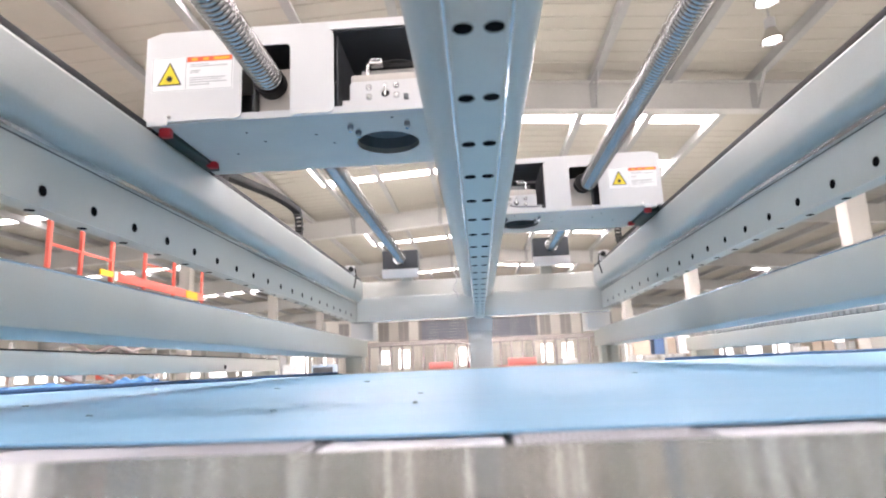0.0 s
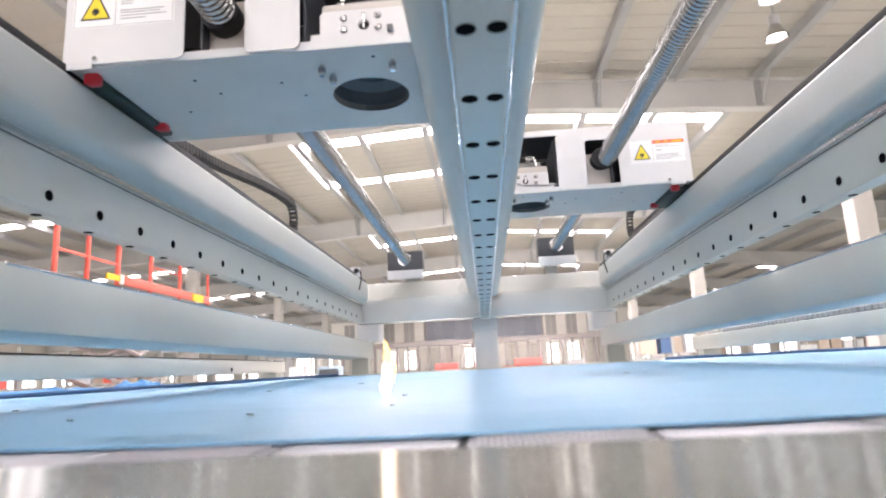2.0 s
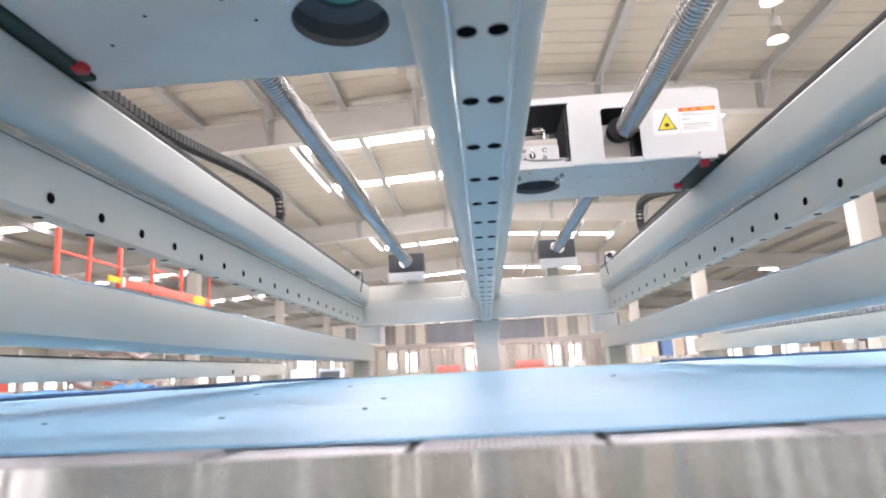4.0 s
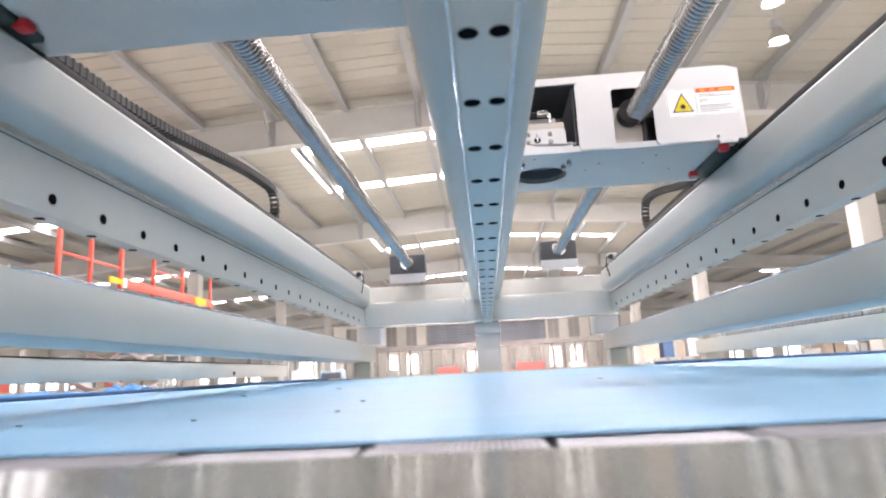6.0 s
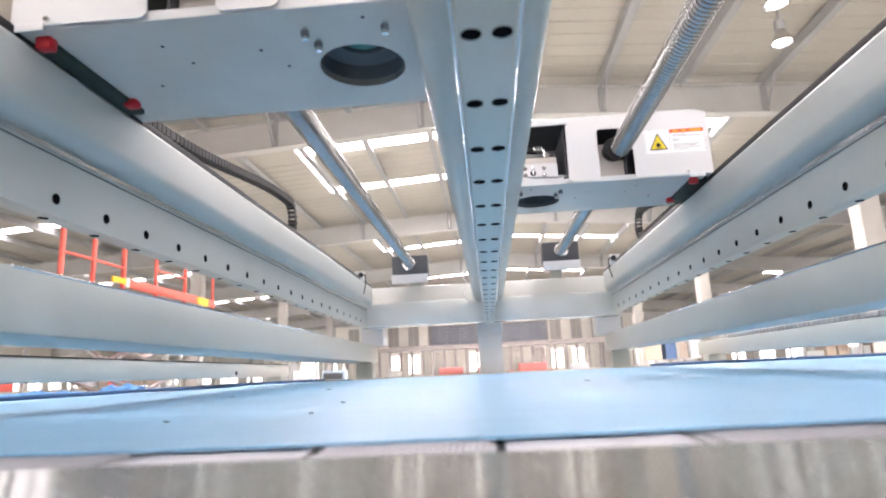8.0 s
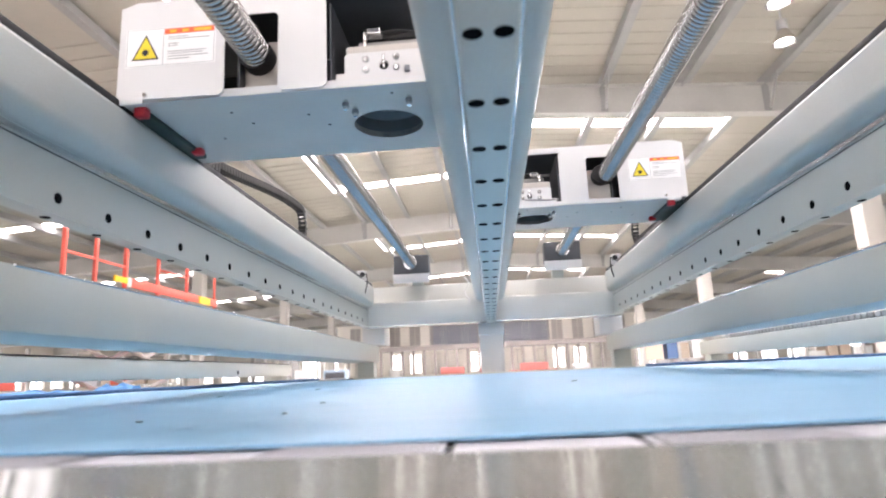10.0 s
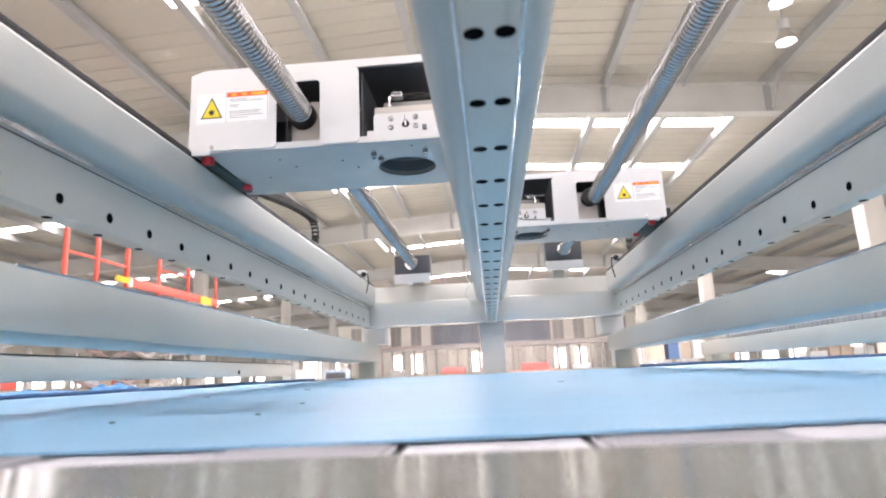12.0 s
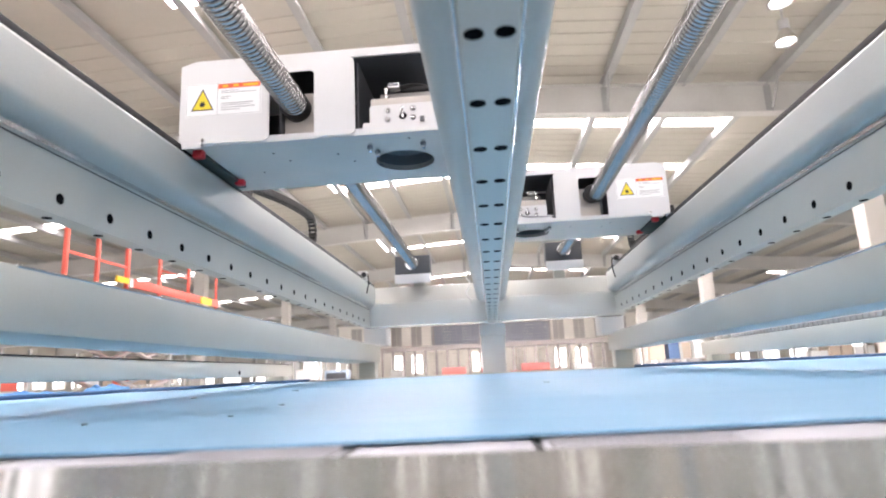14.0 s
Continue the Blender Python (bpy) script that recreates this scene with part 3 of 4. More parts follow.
part("screw", tubed((-1.1305, 2.70, E + 0.045), (-1.1265, 2.70, E + 0.045), 0.009), BLACK, b3)
b4 = edge_beam(1, 1.13, 1.20, 0.036, 0.106, 3.44, "low pale grey side frame carrying a cable chain", (3.32,))
lk = boxed(-0.022, 0.022, -0.0145, 0.0145, 0, 0.018, bevel=0.003, seg=1)
lk = mesh_of("link", lk, PURLIN)
tray = root("cable_chain", "grey segmented cable chain lying on the side frame", "cable chain")
for i in range(104):
    o = part("link", lk, None, tray)
    o.location = (1.155, YA + 0.05 + i * 0.033, E + 0.1062)

# ---- bellows hoses over the table ----


def hose(x, z, label):
    """A bright rounded metal strip wound on a liner, painted dark as the shade between the ridges."""
    r = root("metal_hose", label, "hose", "metal hoses")
    part("liner", tubed((x, -0.3, z), (x, 3.03, z), 0.0196, 18), DARKBOX, r)
    seg, pitch, turns = 18, 0.0118, 281
    verts, faces = [], []
    prof = ((0.0185, -0.0037), (0.0240, -0.0031), (0.0268, -0.0013), (0.0268, 0.0013), (0.0240, 0.0031), (0.0185, 0.0037))
    for k in range(seg * turns + 1):
        a = 2 * math.pi * k / seg
        for rr, dy in prof:
            verts.append((x + rr * math.cos(a), -0.295 + pitch * k / seg + dy, z + rr * math.sin(a)))
        if k:
            o = (k - 1) * 6
            faces += [(o + i, o + i + 1, o + i + 7, o + i + 6) for i in range(5)]
    me = bpy.data.meshes.new("wound_strip")
    me.from_pydata(verts, [], faces)
    me.materials.append(HOSE)
    me.shade_smooth()
    part("wound_strip", me, None, r)
    return r


HZ = (E + 0.552, E + 0.578)
hose(-0.370, HZ[0], "corrugated galvanised metal hose running along the gantry")
hose(0.387, HZ[1], "corrugated galvanised metal hose running along the gantry")


def laser_box(x, z, label):
    r = root("beam_source_box", label, "machine box", "beam source boxes")
    part("housing", boxed(x - 0.09, x + 0.09, 3.03, 3.12, z - 0.055, z + 0.045, bevel=0.004), DARKBOX, r)
    part("bracket", boxed(x - 0.092, x + 0.092, 3.02, 3.029, z - 0.098, z - 0.052, bevel=0.003), WHITE, r, "white sheet metal bracket")
    part("shelf", boxed(x - 0.06, x + 0.06, 3.029, 3.34, z - 0.060, z - 0.0555), PLATE, r)
    b = tubed((x, 3.005, z), (x, 3.03, z), 0.033)
    part("collar", b, STEEL, r)
    part("stand", boxed(x - 0.03, x + 0.03, 3.285, 3.335, E + 0.475, z - 0.060), FRAME, r)


laser_box(-0.375, HZ[0], "dark grey box with a white bracket at the hose end")
laser_box(0.387, HZ[1], "dark grey box with a white bracket at the hose end")

# ---- the two laser heads ----


def laser_head(s, xo, xi, zb, label):
    """A carriage between an edge rail and the centre beam. Local: x and z as in the hall, y from its front face."""
    r = root("laser_head", label, "laser head", "laser heads")
    X = lambda a: s * a
    z0, H = E + zb, 0.182
    # folded white front cover with three tongues and two windows
    top = z0 + H
    outline = [(xo, z0 + 0.002), (xo - 0.0005, top - 0.010), (xo - 0.03, top)] + [(xi, top)] + [(xi, top - 0.017)]
    outline += [(a, c) for a, c in [(0.250, top - 0.017), (0.2436, top - 0.0196), (0.241, top - 0.026), (0.241, z0 + 0.006), (0.249, z0), (0.317, z0), (0.323, z0 + 0.006), (0.323, z0 + 0.137), (0.329, z0 + 0.143),
                                    (0.409, z0 + 0.143), (0.415, z0 + 0.137), (0.415, z0 + 0.006), (0.423, z0)]]
    fb = bmesh.new()
    plate_with_holes(fb, [(X(a), c) for a, c in outline], [], -0.003, 0.0)
    cover = part("front_cover", fb, WHITE, r, "white folded sheet metal cover")
    cover.location.y = -0.006
    tb = bmesh.new()
    plate_with_holes(tb, [(X(xo), z0), (X(xo), top - 0.01), (X(xo - 0.03), top), (X(xi), top), (X(xi), top - 0.003), (X(xo - 0.031), top - 0.003), (X(xo - 0.003), top - 0.0113), (X(xo - 0.003), z0)], [], 0.0, 0.27)
    part("top_cover", tb, WHITE, r)
    part("back_cover", boxed(X(xi), X(xo - 0.004), 0.262, 0.265, z0 + 0.016, top - 0.004), DARKBOX, r)
    # base plate with the lens opening; front edge white
    lx, ly, lr = 0.166, 0.160, 0.065
    pb = bmesh.new()
    plate_with_holes(pb, [(X(a), c) for a, c in ((0.598, -0.001), (0.598, 0.295), (xi - 0.03, 0.295), (xi - 0.03, -0.001))], [[(X(lx) + lr * math.cos(2 * math.pi * i / 36), ly + lr * math.sin(2 * math.pi * i / 36)) for i in range(36)]], 0, 0.012)
    for v in pb.verts:
        v.co = Vector((v.co.x, v.co.z, z0 - 0.001 + v.co.y))
    bmesh.ops.recalc_face_normals(pb, faces=pb.faces)
    base = part("base_plate", pb, PLATE, r, "grey steel base plate with a round opening")
    part("front_edge", boxed(X(xi - 0.03), X(0.555), -0.0018, -0.0002, z0 - 0.0005, z0 + 0.013), WHITE, r)
    # bore of the scan lens
    cup = bmesh.new()
    n = 36
    for k, (ra, za, rb, zb2) in enumerate(((lr, z0, lr, z0 + 0.035), (lr, z0 + 0.035, 0.038, z0 + 0.042), (0.038, z0 + 0.042, 0.036, z0 + 0.07))):
        a = [cup.verts.new((X(lx) + ra * math.cos(2 * math.pi * i / n), ly + ra * math.sin(2 * math.pi * i / n), za)) for i in range(n)]
        c = [cup.verts.new((X(lx) + rb * math.cos(2 * math.pi * i / n), ly + rb * math.sin(2 * math.pi * i / n), zb2)) for i in range(n)]
        for i in range(n):
            cup.faces.new((a[i], a[(i + 1) % n], c[(i + 1) % n], c[i]))
    lens = part("lens_barrel", cup, BARREL, r, "dark round lens barrel")
    gl = bmesh.new()
    bmesh.ops.create_uvsphere(gl, u_segments=24, v_segments=10, radius=0.037, matrix=Matrix.Translation((X(lx), ly, z0 + 0.05)) @ Matrix.Diagonal((1, 1, 0.35, 1)))
    part("lens", gl, LENS, lens, "greenish coated lens")
    part("barrel_ring", tubed((X(lx), ly, z0 + 0.052), (X(lx), ly, z0 + 0.075), 0.06), DARKBOX, lens)
    # inside: scan head block, connector, beam tube collar
    part("scan_block", boxed(X(0.085), X(0.215), 0.02, 0.15, z0 + 0.055, z0 + 0.085, bevel=0.004), PLATE, r)
    mp = bmesh.new()
    plate_with_holes(mp, [(X(a), c) for a, c in ((xi - 0.02, z0 + 0.013), (0.228, z0 + 0.013), (0.228, z0 + 0.026), (0.214, z0 + 0.026), (0.214, z0 + 0.057), (0.209, z0 + 0.062), (xi - 0.02, z0 + 0.062))],
                     [[(X(0.148) + 0.0085 * math.cos(i * math.pi / 8), z0 + 0.037 + 0.0085 * math.sin(i * math.pi / 8)) for i in range(16)]], 0.004, 0.010)
    mplate = part("mount_plate", mp, WHITE, r, "white mounting plate with screws")
    part("adjuster_bore", tubed((X(0.148), 0.011, z0 + 0.037), (X(0.148), 0.03, z0 + 0.037), 0.0083), BLACK, mplate)
    part("adjuster", boxed(X(0.146), X(0.150), 0.0, 0.009, z0 + 0.032, z0 + 0.055, bevel=0.001), STEEL, mplate)
    for ax, az in ((0.178, 0.049), (0.178, 0.030), (0.127, 0.050), (0.127, 0.031)):
        part("washer", tubed((X(ax), 0.0025, z0 + az), (X(ax), 0.0042, z0 + az), 0.0056, 14), BARREL, mplate)
        part("screw", tubed((X(ax), 0.0005, z0 + az), (X(ax), 0.005, z0 + az), 0.0036, 14), STEEL, mplate)
        part("socket", tubed((X(ax), 0.0001, z0 + az), (X(ax), 0.004, z0 + az), 0.0017, 6), BLACK, mplate)
    part("scan_head", boxed(X(0.085), X(0.200), 0.05, 0.14, z0 + 0.085, z0 + 0.108, bevel=0.003), PURLIN, r, "grey scan head housing")
    part("head_cap", boxed(X(0.09), X(0.165), 0.045, 0.12, z0 + 0.1085, z0 + 0.119, bevel=0.003), BLACK, r)
    part("name_strip", boxed(X(0.135), X(0.172), 0.0482, 0.0498, z0 + 0.089, z0 + 0.0925), PAPER, r)
    part("plug_latch", boxed(X(0.181), X(0.187), 0.028, 0.046, z0 + 0.088, z0 + 0.112, bevel=0.001), STEEL, r)
    part("corner_clip", boxed(X(0.104), X(0.113), -0.004, 0.004, z0 + 0.02, z0 + 0.03, bevel=0.001), BARREL, r)
    plug = part("connector", boxed(X(0.155), X(0.18), 0.025, 0.05, z0 + 0.109, z0 + 0.119, bevel=0.002), STEEL, r, "metal plug connector")
    part("plug_face", boxed(X(0.158), X(0.177), 0.0235, 0.0255, z0 + 0.1112, z0 + 0.1168), BARREL, plug)
    pl = bmesh.new()
    last = None
    for k in range(12):
        q = Vector((X(0.155 - 0.008 * k), 0.037 + 0.002 * k, z0 + 0.114 + 0.007 * math.sin(k * 0.4)))
        if last:
            tube(pl, last, q, 0.0035, 8)
        last = q
    part("signal_cable", pl, BLACK, r, "black cable")
    ca = bmesh.new()
    last = None
    for k in range(15):
        q = Vector((X(0.10 + 0.011 * k), 0.0 + 0.01 * abs(k - 7) / 7, z0 + 0.021 + 0.012 * ((k - 9) / 9) ** 2))
        if last and s > 0:
            tube(ca, last, q, 0.0028, 8)
        last = q
    if s > 0:
        part("grey_cable", ca, INK, r, "grey cable looped over the plate")
    part("beam_collar", tubed((X(0.372), 0.012, HZ[0 if s < 0 else 1]), (X(0.372), 0.04, HZ[0 if s < 0 else 1]), 0.0295), BLACK, r, "dark hose collar")
    part("inner_wall", boxed(X(0.40), X(0.404), 0.02, 0.2, z0 + 0.012, z0 + 0.14), DARKBOX, r)
    part("inner_panel", boxed(X(0.325), X(0.399), 0.042, 0.046, z0 + 0.012, z0 + 0.118), PLATE, r)
    part("inner_backing", boxed(X(0.235), X(0.46), 0.20, 0.204, z0 + 0.012, z0 + 0.165), DARKBOX, r)
    part("divider", boxed(X(0.236), X(0.239), 0.005, 0.2, z0 + 0.012, z0 + 0.16), DARKBOX, r)
    part("cover_roof_lining", boxed(X(xi + 0.001), X(0.41), 0.005, 0.2, z0 + 0.167, z0 + 0.170), DARKBOX, r)
    # screws under the base plate
    for ax, ay in ((0.222, 0.045), (0.113, 0.045), (0.212, 0.075)):
        sc = tubed((X(ax), ay, z0 - 0.019), (X(ax), ay, z0 - 0.001), 0.0042, 12)
        part("bolt", sc, STEEL, base)
        part("nut", tubed((X(ax), ay, z0 - 0.013), (X(ax), ay, z0 - 0.006), 0.0064, 6), BARREL, base)
    # black discs on the uncut plate, painted as the shade of small holes
    for ax, ay in ((0.30, 0.09), (0.275, 0.14), (0.43, 0.06), (0.41, 0.11), (0.14, 0.03), (0.49, 0.17)):
        part("small_hole_disc", tubed((X(ax), ay, z0 - 0.0016), (X(ax), ay, z0 + 0.001), 0.0028, 10), BLACK, base)
    # slide blocks with red end seals on the edge rail
    part("slide_block", boxed(X(0.564), X(0.612), 0.034, 0.25, z0 - 0.0095, z0 + 0.03, bevel=0.003), GREEN, r, "dark green slide block")
    part("end_seal", boxed(X(0.560), X(0.582), 0.012, 0.03, z0 - 0.017, z0 + 0.008, bevel=0.004), RED, r, "red end seal")
    part("end_seal", boxed(X(0.552), X(0.574), 0.20, 0.22, z0 - 0.015, z0 - 0.0015, bevel=0.004), RED, r, "red end seal")
    part("limit_tab", boxed(X(0.553), X(0.592), -0.0115, -0.0095, z0 - 0.007, z0 + 0.005, bevel=0.0005), WHITE, r)
    part("tab_screw", tubed((X(0.549), -0.013, z0 + 0.0085), (X(0.549), -0.008, z0 + 0.0085), 0.0035, 10), STEEL, r)
    # warning label on the outer tongue
    a0, a1, c0, c1 = (0.588, 0.431, 0.060, 0.131) if s < 0 else (0.446, 0.604, 0.060, 0.131)
    L = lambda u: X(a0 + (a1 - a0) * u)
    lab = part("warning_label", boxed(L(0), L(1), -0.0034, -0.0031, z0 + c0, z0 + c1), PAPER, r, "white warning label with a yellow triangle")
    lab.location.y = -0.006
    part("label_border", boxed(L(0.012), L(0.988), -0.0035, -0.0034, z0 + c0 + 0.0015, z0 + c0 + 0.0022), INK, lab)
    part("label_border", boxed(L(0.012), L(0.988), -0.0035, -0.0034, z0 + c1 - 0.0022, z0 + c1 - 0.0015), INK, lab)
    for u in (0.012, 0.418, 0.983):
        part("label_border", boxed(L(u), L(u + 0.005), -0.0035, -0.0034, z0 + c0 + 0.0022, z0 + c1 - 0.0022), INK, lab)

    def tri(u0, u1, v0, v1, y, mat, nm):
        b = bmesh.new()
        plate_with_holes(b, [(L(u0), z0 + v0), (L(u1), z0 + v0), (L((u0 + u1) / 2), z0 + v1)], [], y, y + 0.0003)
        part(nm, b, mat, lab)
    tri(0.075, 0.375, 0.073, 0.120, -0.0037, BLACK, "triangle_edge")
    tri(0.10, 0.35, 0.0755, 0.1150, -0.0040, YELLOW, "triangle_field")
    st = bmesh.new()
    star = []
    for k in range(20):
        rr = 0.0075 if k % 2 else 0.0042
        star.append((L(0.225) + rr * math.sin(k * math.pi / 10), z0 + 0.086 + rr * math.cos(k * math.pi / 10)))
    plate_with_holes(st, star, [], -0.0043, -0.0040)
    part("beam_symbol", st, BLACK, lab)
    part("red_bar", boxed(L(0.43), L(0.985), -0.0038, -0.0034, z0 + c1 - 0.013, z0 + c1 - 0.003), ORANGE, lab)
    for u0, u1 in ((0.49, 0.56), (0.63, 0.70), (0.76, 0.95)):
        part("bar_print", boxed(L(u0), L(u1), -0.0041, -0.0038, z0 + c1 - 0.0105, z0 + c1 - 0.0055), AMBER, lab)
    for v, u0, u1 in ((0.112, 0.47, 0.70), (0.108, 0.47, 0.93), (0.0995, 0.47, 0.60), (0.0955, 0.47, 0.58), (0.085, 0.47, 0.90), (0.081, 0.47, 0.86), (0.076, 0.47, 0.92), (0.071, 0.47, 0.72)):
        part("text_line", boxed(L(u0), L(u1), -0.0037, -0.0034, z0 + v, z0 + v + 0.0013), INK, lab)
    # cable chain run fixed to the head
    part("chain_bracket", boxed(X(0.59), X(CHX + 0.012), 0.262, 0.30, z0 + CHZ - 0.070, z0 + CHZ - 0.0635), STEEL, r)
    for k in range(int(RUN[0 if s < 0 else 1] / 0.0175)):
        o = part("chain_link", LINK, None, r)
        o.location = (X(CHX), 0.27 + k * 0.0175, z0 + 0.030 + CHZ - SAG)
    return r


LENS = material("coated_lens", (0.10, 0.28, 0.26), 0.06, vary=0.05, coat=1.0)
RUN, CHX, CHZ, SAG = (0.26, 0.14), 0.665, 0.117, 0.085
lb = boxed(-0.0145, 0.0145, -0.0046, 0.0046, -0.0125, 0.0125, bevel=0.002, seg=1)
box(lb, -0.0130, -0.0095, -0.0095, 0.0095, -0.0085, 0.0085)
box(lb, 0.0095, 0.0130, -0.0095, 0.0095, -0.0085, 0.0085)
LINK = mesh_of("chain_link", lb, CHAIN)
HEAD_L = laser_head(-1, 0.600, 0.080, 0.468, "white laser scanning head with a yellow warning label")
HEAD_R = laser_head(1, 0.615, 0.105, 0.483, "white laser scanning head with a yellow warning label")


def chain_loop(s, z, label, n):
    """The bend of a cable chain and the run that leads into it; it travels at half the head's speed."""
    r = root("cable_chain", label, "cable chain")
    rad = 0.055
    for k in range(n):
        o = part("chain_link", LINK, None, r)
        u = k / (n - 1)
        drop, tilt = SAG * u * u * (3 - 2 * u), SAG * 6 * u * (1 - u) / (0.0175 * (n - 1))
        o.location, o.rotation_euler, o.scale = (s * CHX, -k * 0.0175, z - drop - 0.0008), (tilt, 0, 0), (0.96, 1, 0.96)
    for k in range(1, 10):
        a = radians(20 * k)
        o = part("chain_link", LINK, None, r)
        o.location, o.rotation_euler = (s * CHX, rad * math.sin(a), z - rad + rad * math.cos(a)), (-a, 0, 0)
    for k in range(1, 30):
        o = part("chain_link", LINK, None, r)
        o.location = (s * CHX, -k * 0.0175, z - 2 * rad)
    return r


LOOP_L = chain_loop(-1, E + 0.468 + 0.030 + CHZ, "black plastic cable chain bending down behind the head", 52)
LOOP_R = chain_loop(1, E + 0.483 + 0.030 + CHZ, "black plastic cable chain bending down behind the head", 33)

# small sensors on the rail ends
for s, x in ((-1, -0.60), (1, 0.615)):
    r = root("limit_sensor", "small white sensor with a black eye and a cable", "sensor", "limit sensors")
    zt = E + (0.458 if s < 0 else 0.470)
    part("body", boxed(x - 0.022, x + 0.022, 2.86, 2.90, zt, zt + 0.045, bevel=0.004), WHITE, r)
    part("eye", tubed((x + s * -0.01, 2.85, zt + 0.025), (x + s * -0.01, 2.862, zt + 0.025), 0.012), BLACK, r)
    last = None
    b = bmesh.new()
    for k in range(9):
        q = Vector((x - s * (0.026 + 0.006 * math.sin(k * 0.5)), 2.86, zt + 0.03 - 0.012 * k))
        if last:
            tube(b, last, q, 0.003, 8)
        last = q
    part("cable", b, BLACK, r)
# a thin cable hanging from the centre beam's far end
b = bmesh.new()
last = None
for k in range(14):
    q = Vector((-0.09 - 0.01 * math.sin(k * 0.9), 2.7 + 0.005 * k, E + 0.45 - 0.011 * k))
    if last:
        tube(b, last, q, 0.0025, 8)
    last = q
thing("loose_cable", b, WHITE, "thin white cable hanging beside the beam", "cable")

# ---- lamps of the hall ----


def high_bay(x, y, z):
    r = root("high_bay_lamp", "hanging high-bay lamp with a glowing reflector", "lamp", "high-bay lamps", at=(x, y, z))
    sh = bmesh.new()
    bmesh.ops.create_cone(sh, cap_ends=False, segments=24, radius1=0.19, radius2=0.08, depth=0.24, matrix=Matrix.Translation((0, 0, 0.12)))
    part("reflector", sh, STEEL, r)
    g = bmesh.new()
    bmesh.ops.create_uvsphere(g, u_segments=20, v_segments=10, radius=0.13, matrix=Matrix.Translation((0, 0, 0.05)) @ Matrix.Diagonal((1, 1, 0.6, 1)))
    part("bulb", g, LAMPGLOW, r, "glowing white bulb")
    part("ballast", tubed((0, 0, 0.24), (0, 0, 0.42), 0.09), PURLIN, r)
    part("rod", tubed((0, 0, 0.42), (0, 0, roof_z(x) - z), 0.02, 8), PURLIN, r)


for x, y, z in ((5.35, 10.0, E + 5.3), (4.70, 8.76, E + 5.3)):
    high_bay(x, y, z)

# ---- things standing in the hall ----


def lift():
    """Red scissor lift with a guard rail along one side of its platform; the far guard rail is folded down."""
    r = root("scissor_lift", "red scissor lift with a railed platform and yellow toe board", "lift", at=(-5.18, 9.1, 0))
    zp = LIFT_DECK
    part("platform", boxed(-0.85, 0.0, -2.1, 2.17, zp - 0.20, zp - 0.11, bevel=0.01), SAFETY, r)
    part("toe_board", boxed(0.002, 0.03, -0.66, 2.16, zp - 0.02, zp + 0.115, bevel=0.004), SAFETY, r)
    part("toe_board", boxed(0.032, 0.045, 1.42, 1.84, zp - 0.03, zp + 0.105), AMBER, r, "yellow toe board")
    part("toe_board", boxed(0.002, 0.03, -1.06, -0.76, zp + 0.02, zp + 0.10), AMBER, r, "yellow toe board")
    part("gate_hinge", boxed(0.004, 0.034, -0.74, -0.67, zp - 0.02, zp + 0.115), WHITE, r)
    for y, w in ((-2.05, 0.026), (-1.43, 0.024), (-0.74, 0.028), (0.13, 0.024), (1.07, 0.024), (2.14, 0.02)):
        part("post", boxed(-2 * w, 0.0, y - w, y + w, zp - 0.11, zp + 1.08, bevel=0.006), SAFETY, r)
    part("handrail", boxed(-0.045, -0.005, -2.05, 2.14, zp + 1.08, zp + 1.12, bevel=0.006), SAFETY, r)
    part("mid_rail", boxed(-0.04, -0.012, -2.02, -0.77, zp + 0.245, zp + 0.28, bevel=0.005), SAFETY, r)
    part("mid_rail", boxed(-0.04, -0.012, 0.16, 1.04, zp + 0.36, zp + 0.39, bevel=0.005), SAFETY, r)
    part("folded_rail", boxed(-0.84, -0.80, -1.9, 1.9, zp - 0.11, zp - 0.07), SAFETY, r)
    part("chassis", boxed(-0.80, -0.05, -1.1, 1.1, 0.2, 0.6, bevel=0.03), SAFETY, r)
    n = 3
    for k in range(n):
        z0, z1 = 0.6 + k * (zp - 0.85) / n, 0.6 + (k + 1) * (zp - 0.85) / n
        for x in (-0.72, -0.14):
            part("scissor_arm", tubed((x, -0.9, z0), (x, 0.9, z1), 0.035, 8), DARKSTEEL, r)
            part("scissor_arm", tubed((x + 0.06, 0.9, z0), (x + 0.06, -0.9, z1), 0.035, 8), DARKSTEEL, r)
    for x in (-0.78, -0.08):
        for y in (-0.8, 0.8):
            part("wheel", tubed((x - 0.06, y, 0.2), (x + 0.06, y, 0.2), 0.2), BLACK, r)


LIFT_DECK = E + 1.45
lift()


def mezzanine():
    """Long steel gallery in front of the end wall, with a row of posts under its edge beam."""
    y = 40.5
    r = root("gallery", "pale steel gallery on closely set posts in front of the end wall", "gallery", kind="structure", at=(0, y, 0))
    part("edge_beam", boxed(-9.5, 9.5, 0, 0.25, E + 1.55, E + 1.85), DARKSTEEL, r)
    part("deck", boxed(-9.5, 9.5, 0.25, 4.0, E + 1.65, E + 1.80), GIRDER, r)
    x = -9.4
    while x < 9.5:
        part("post", boxed(x - 0.085, x + 0.085, 0.02, 0.16, 0, E + 1.55), DARKSTEEL, r)
        x += 0.72


mezzanine()


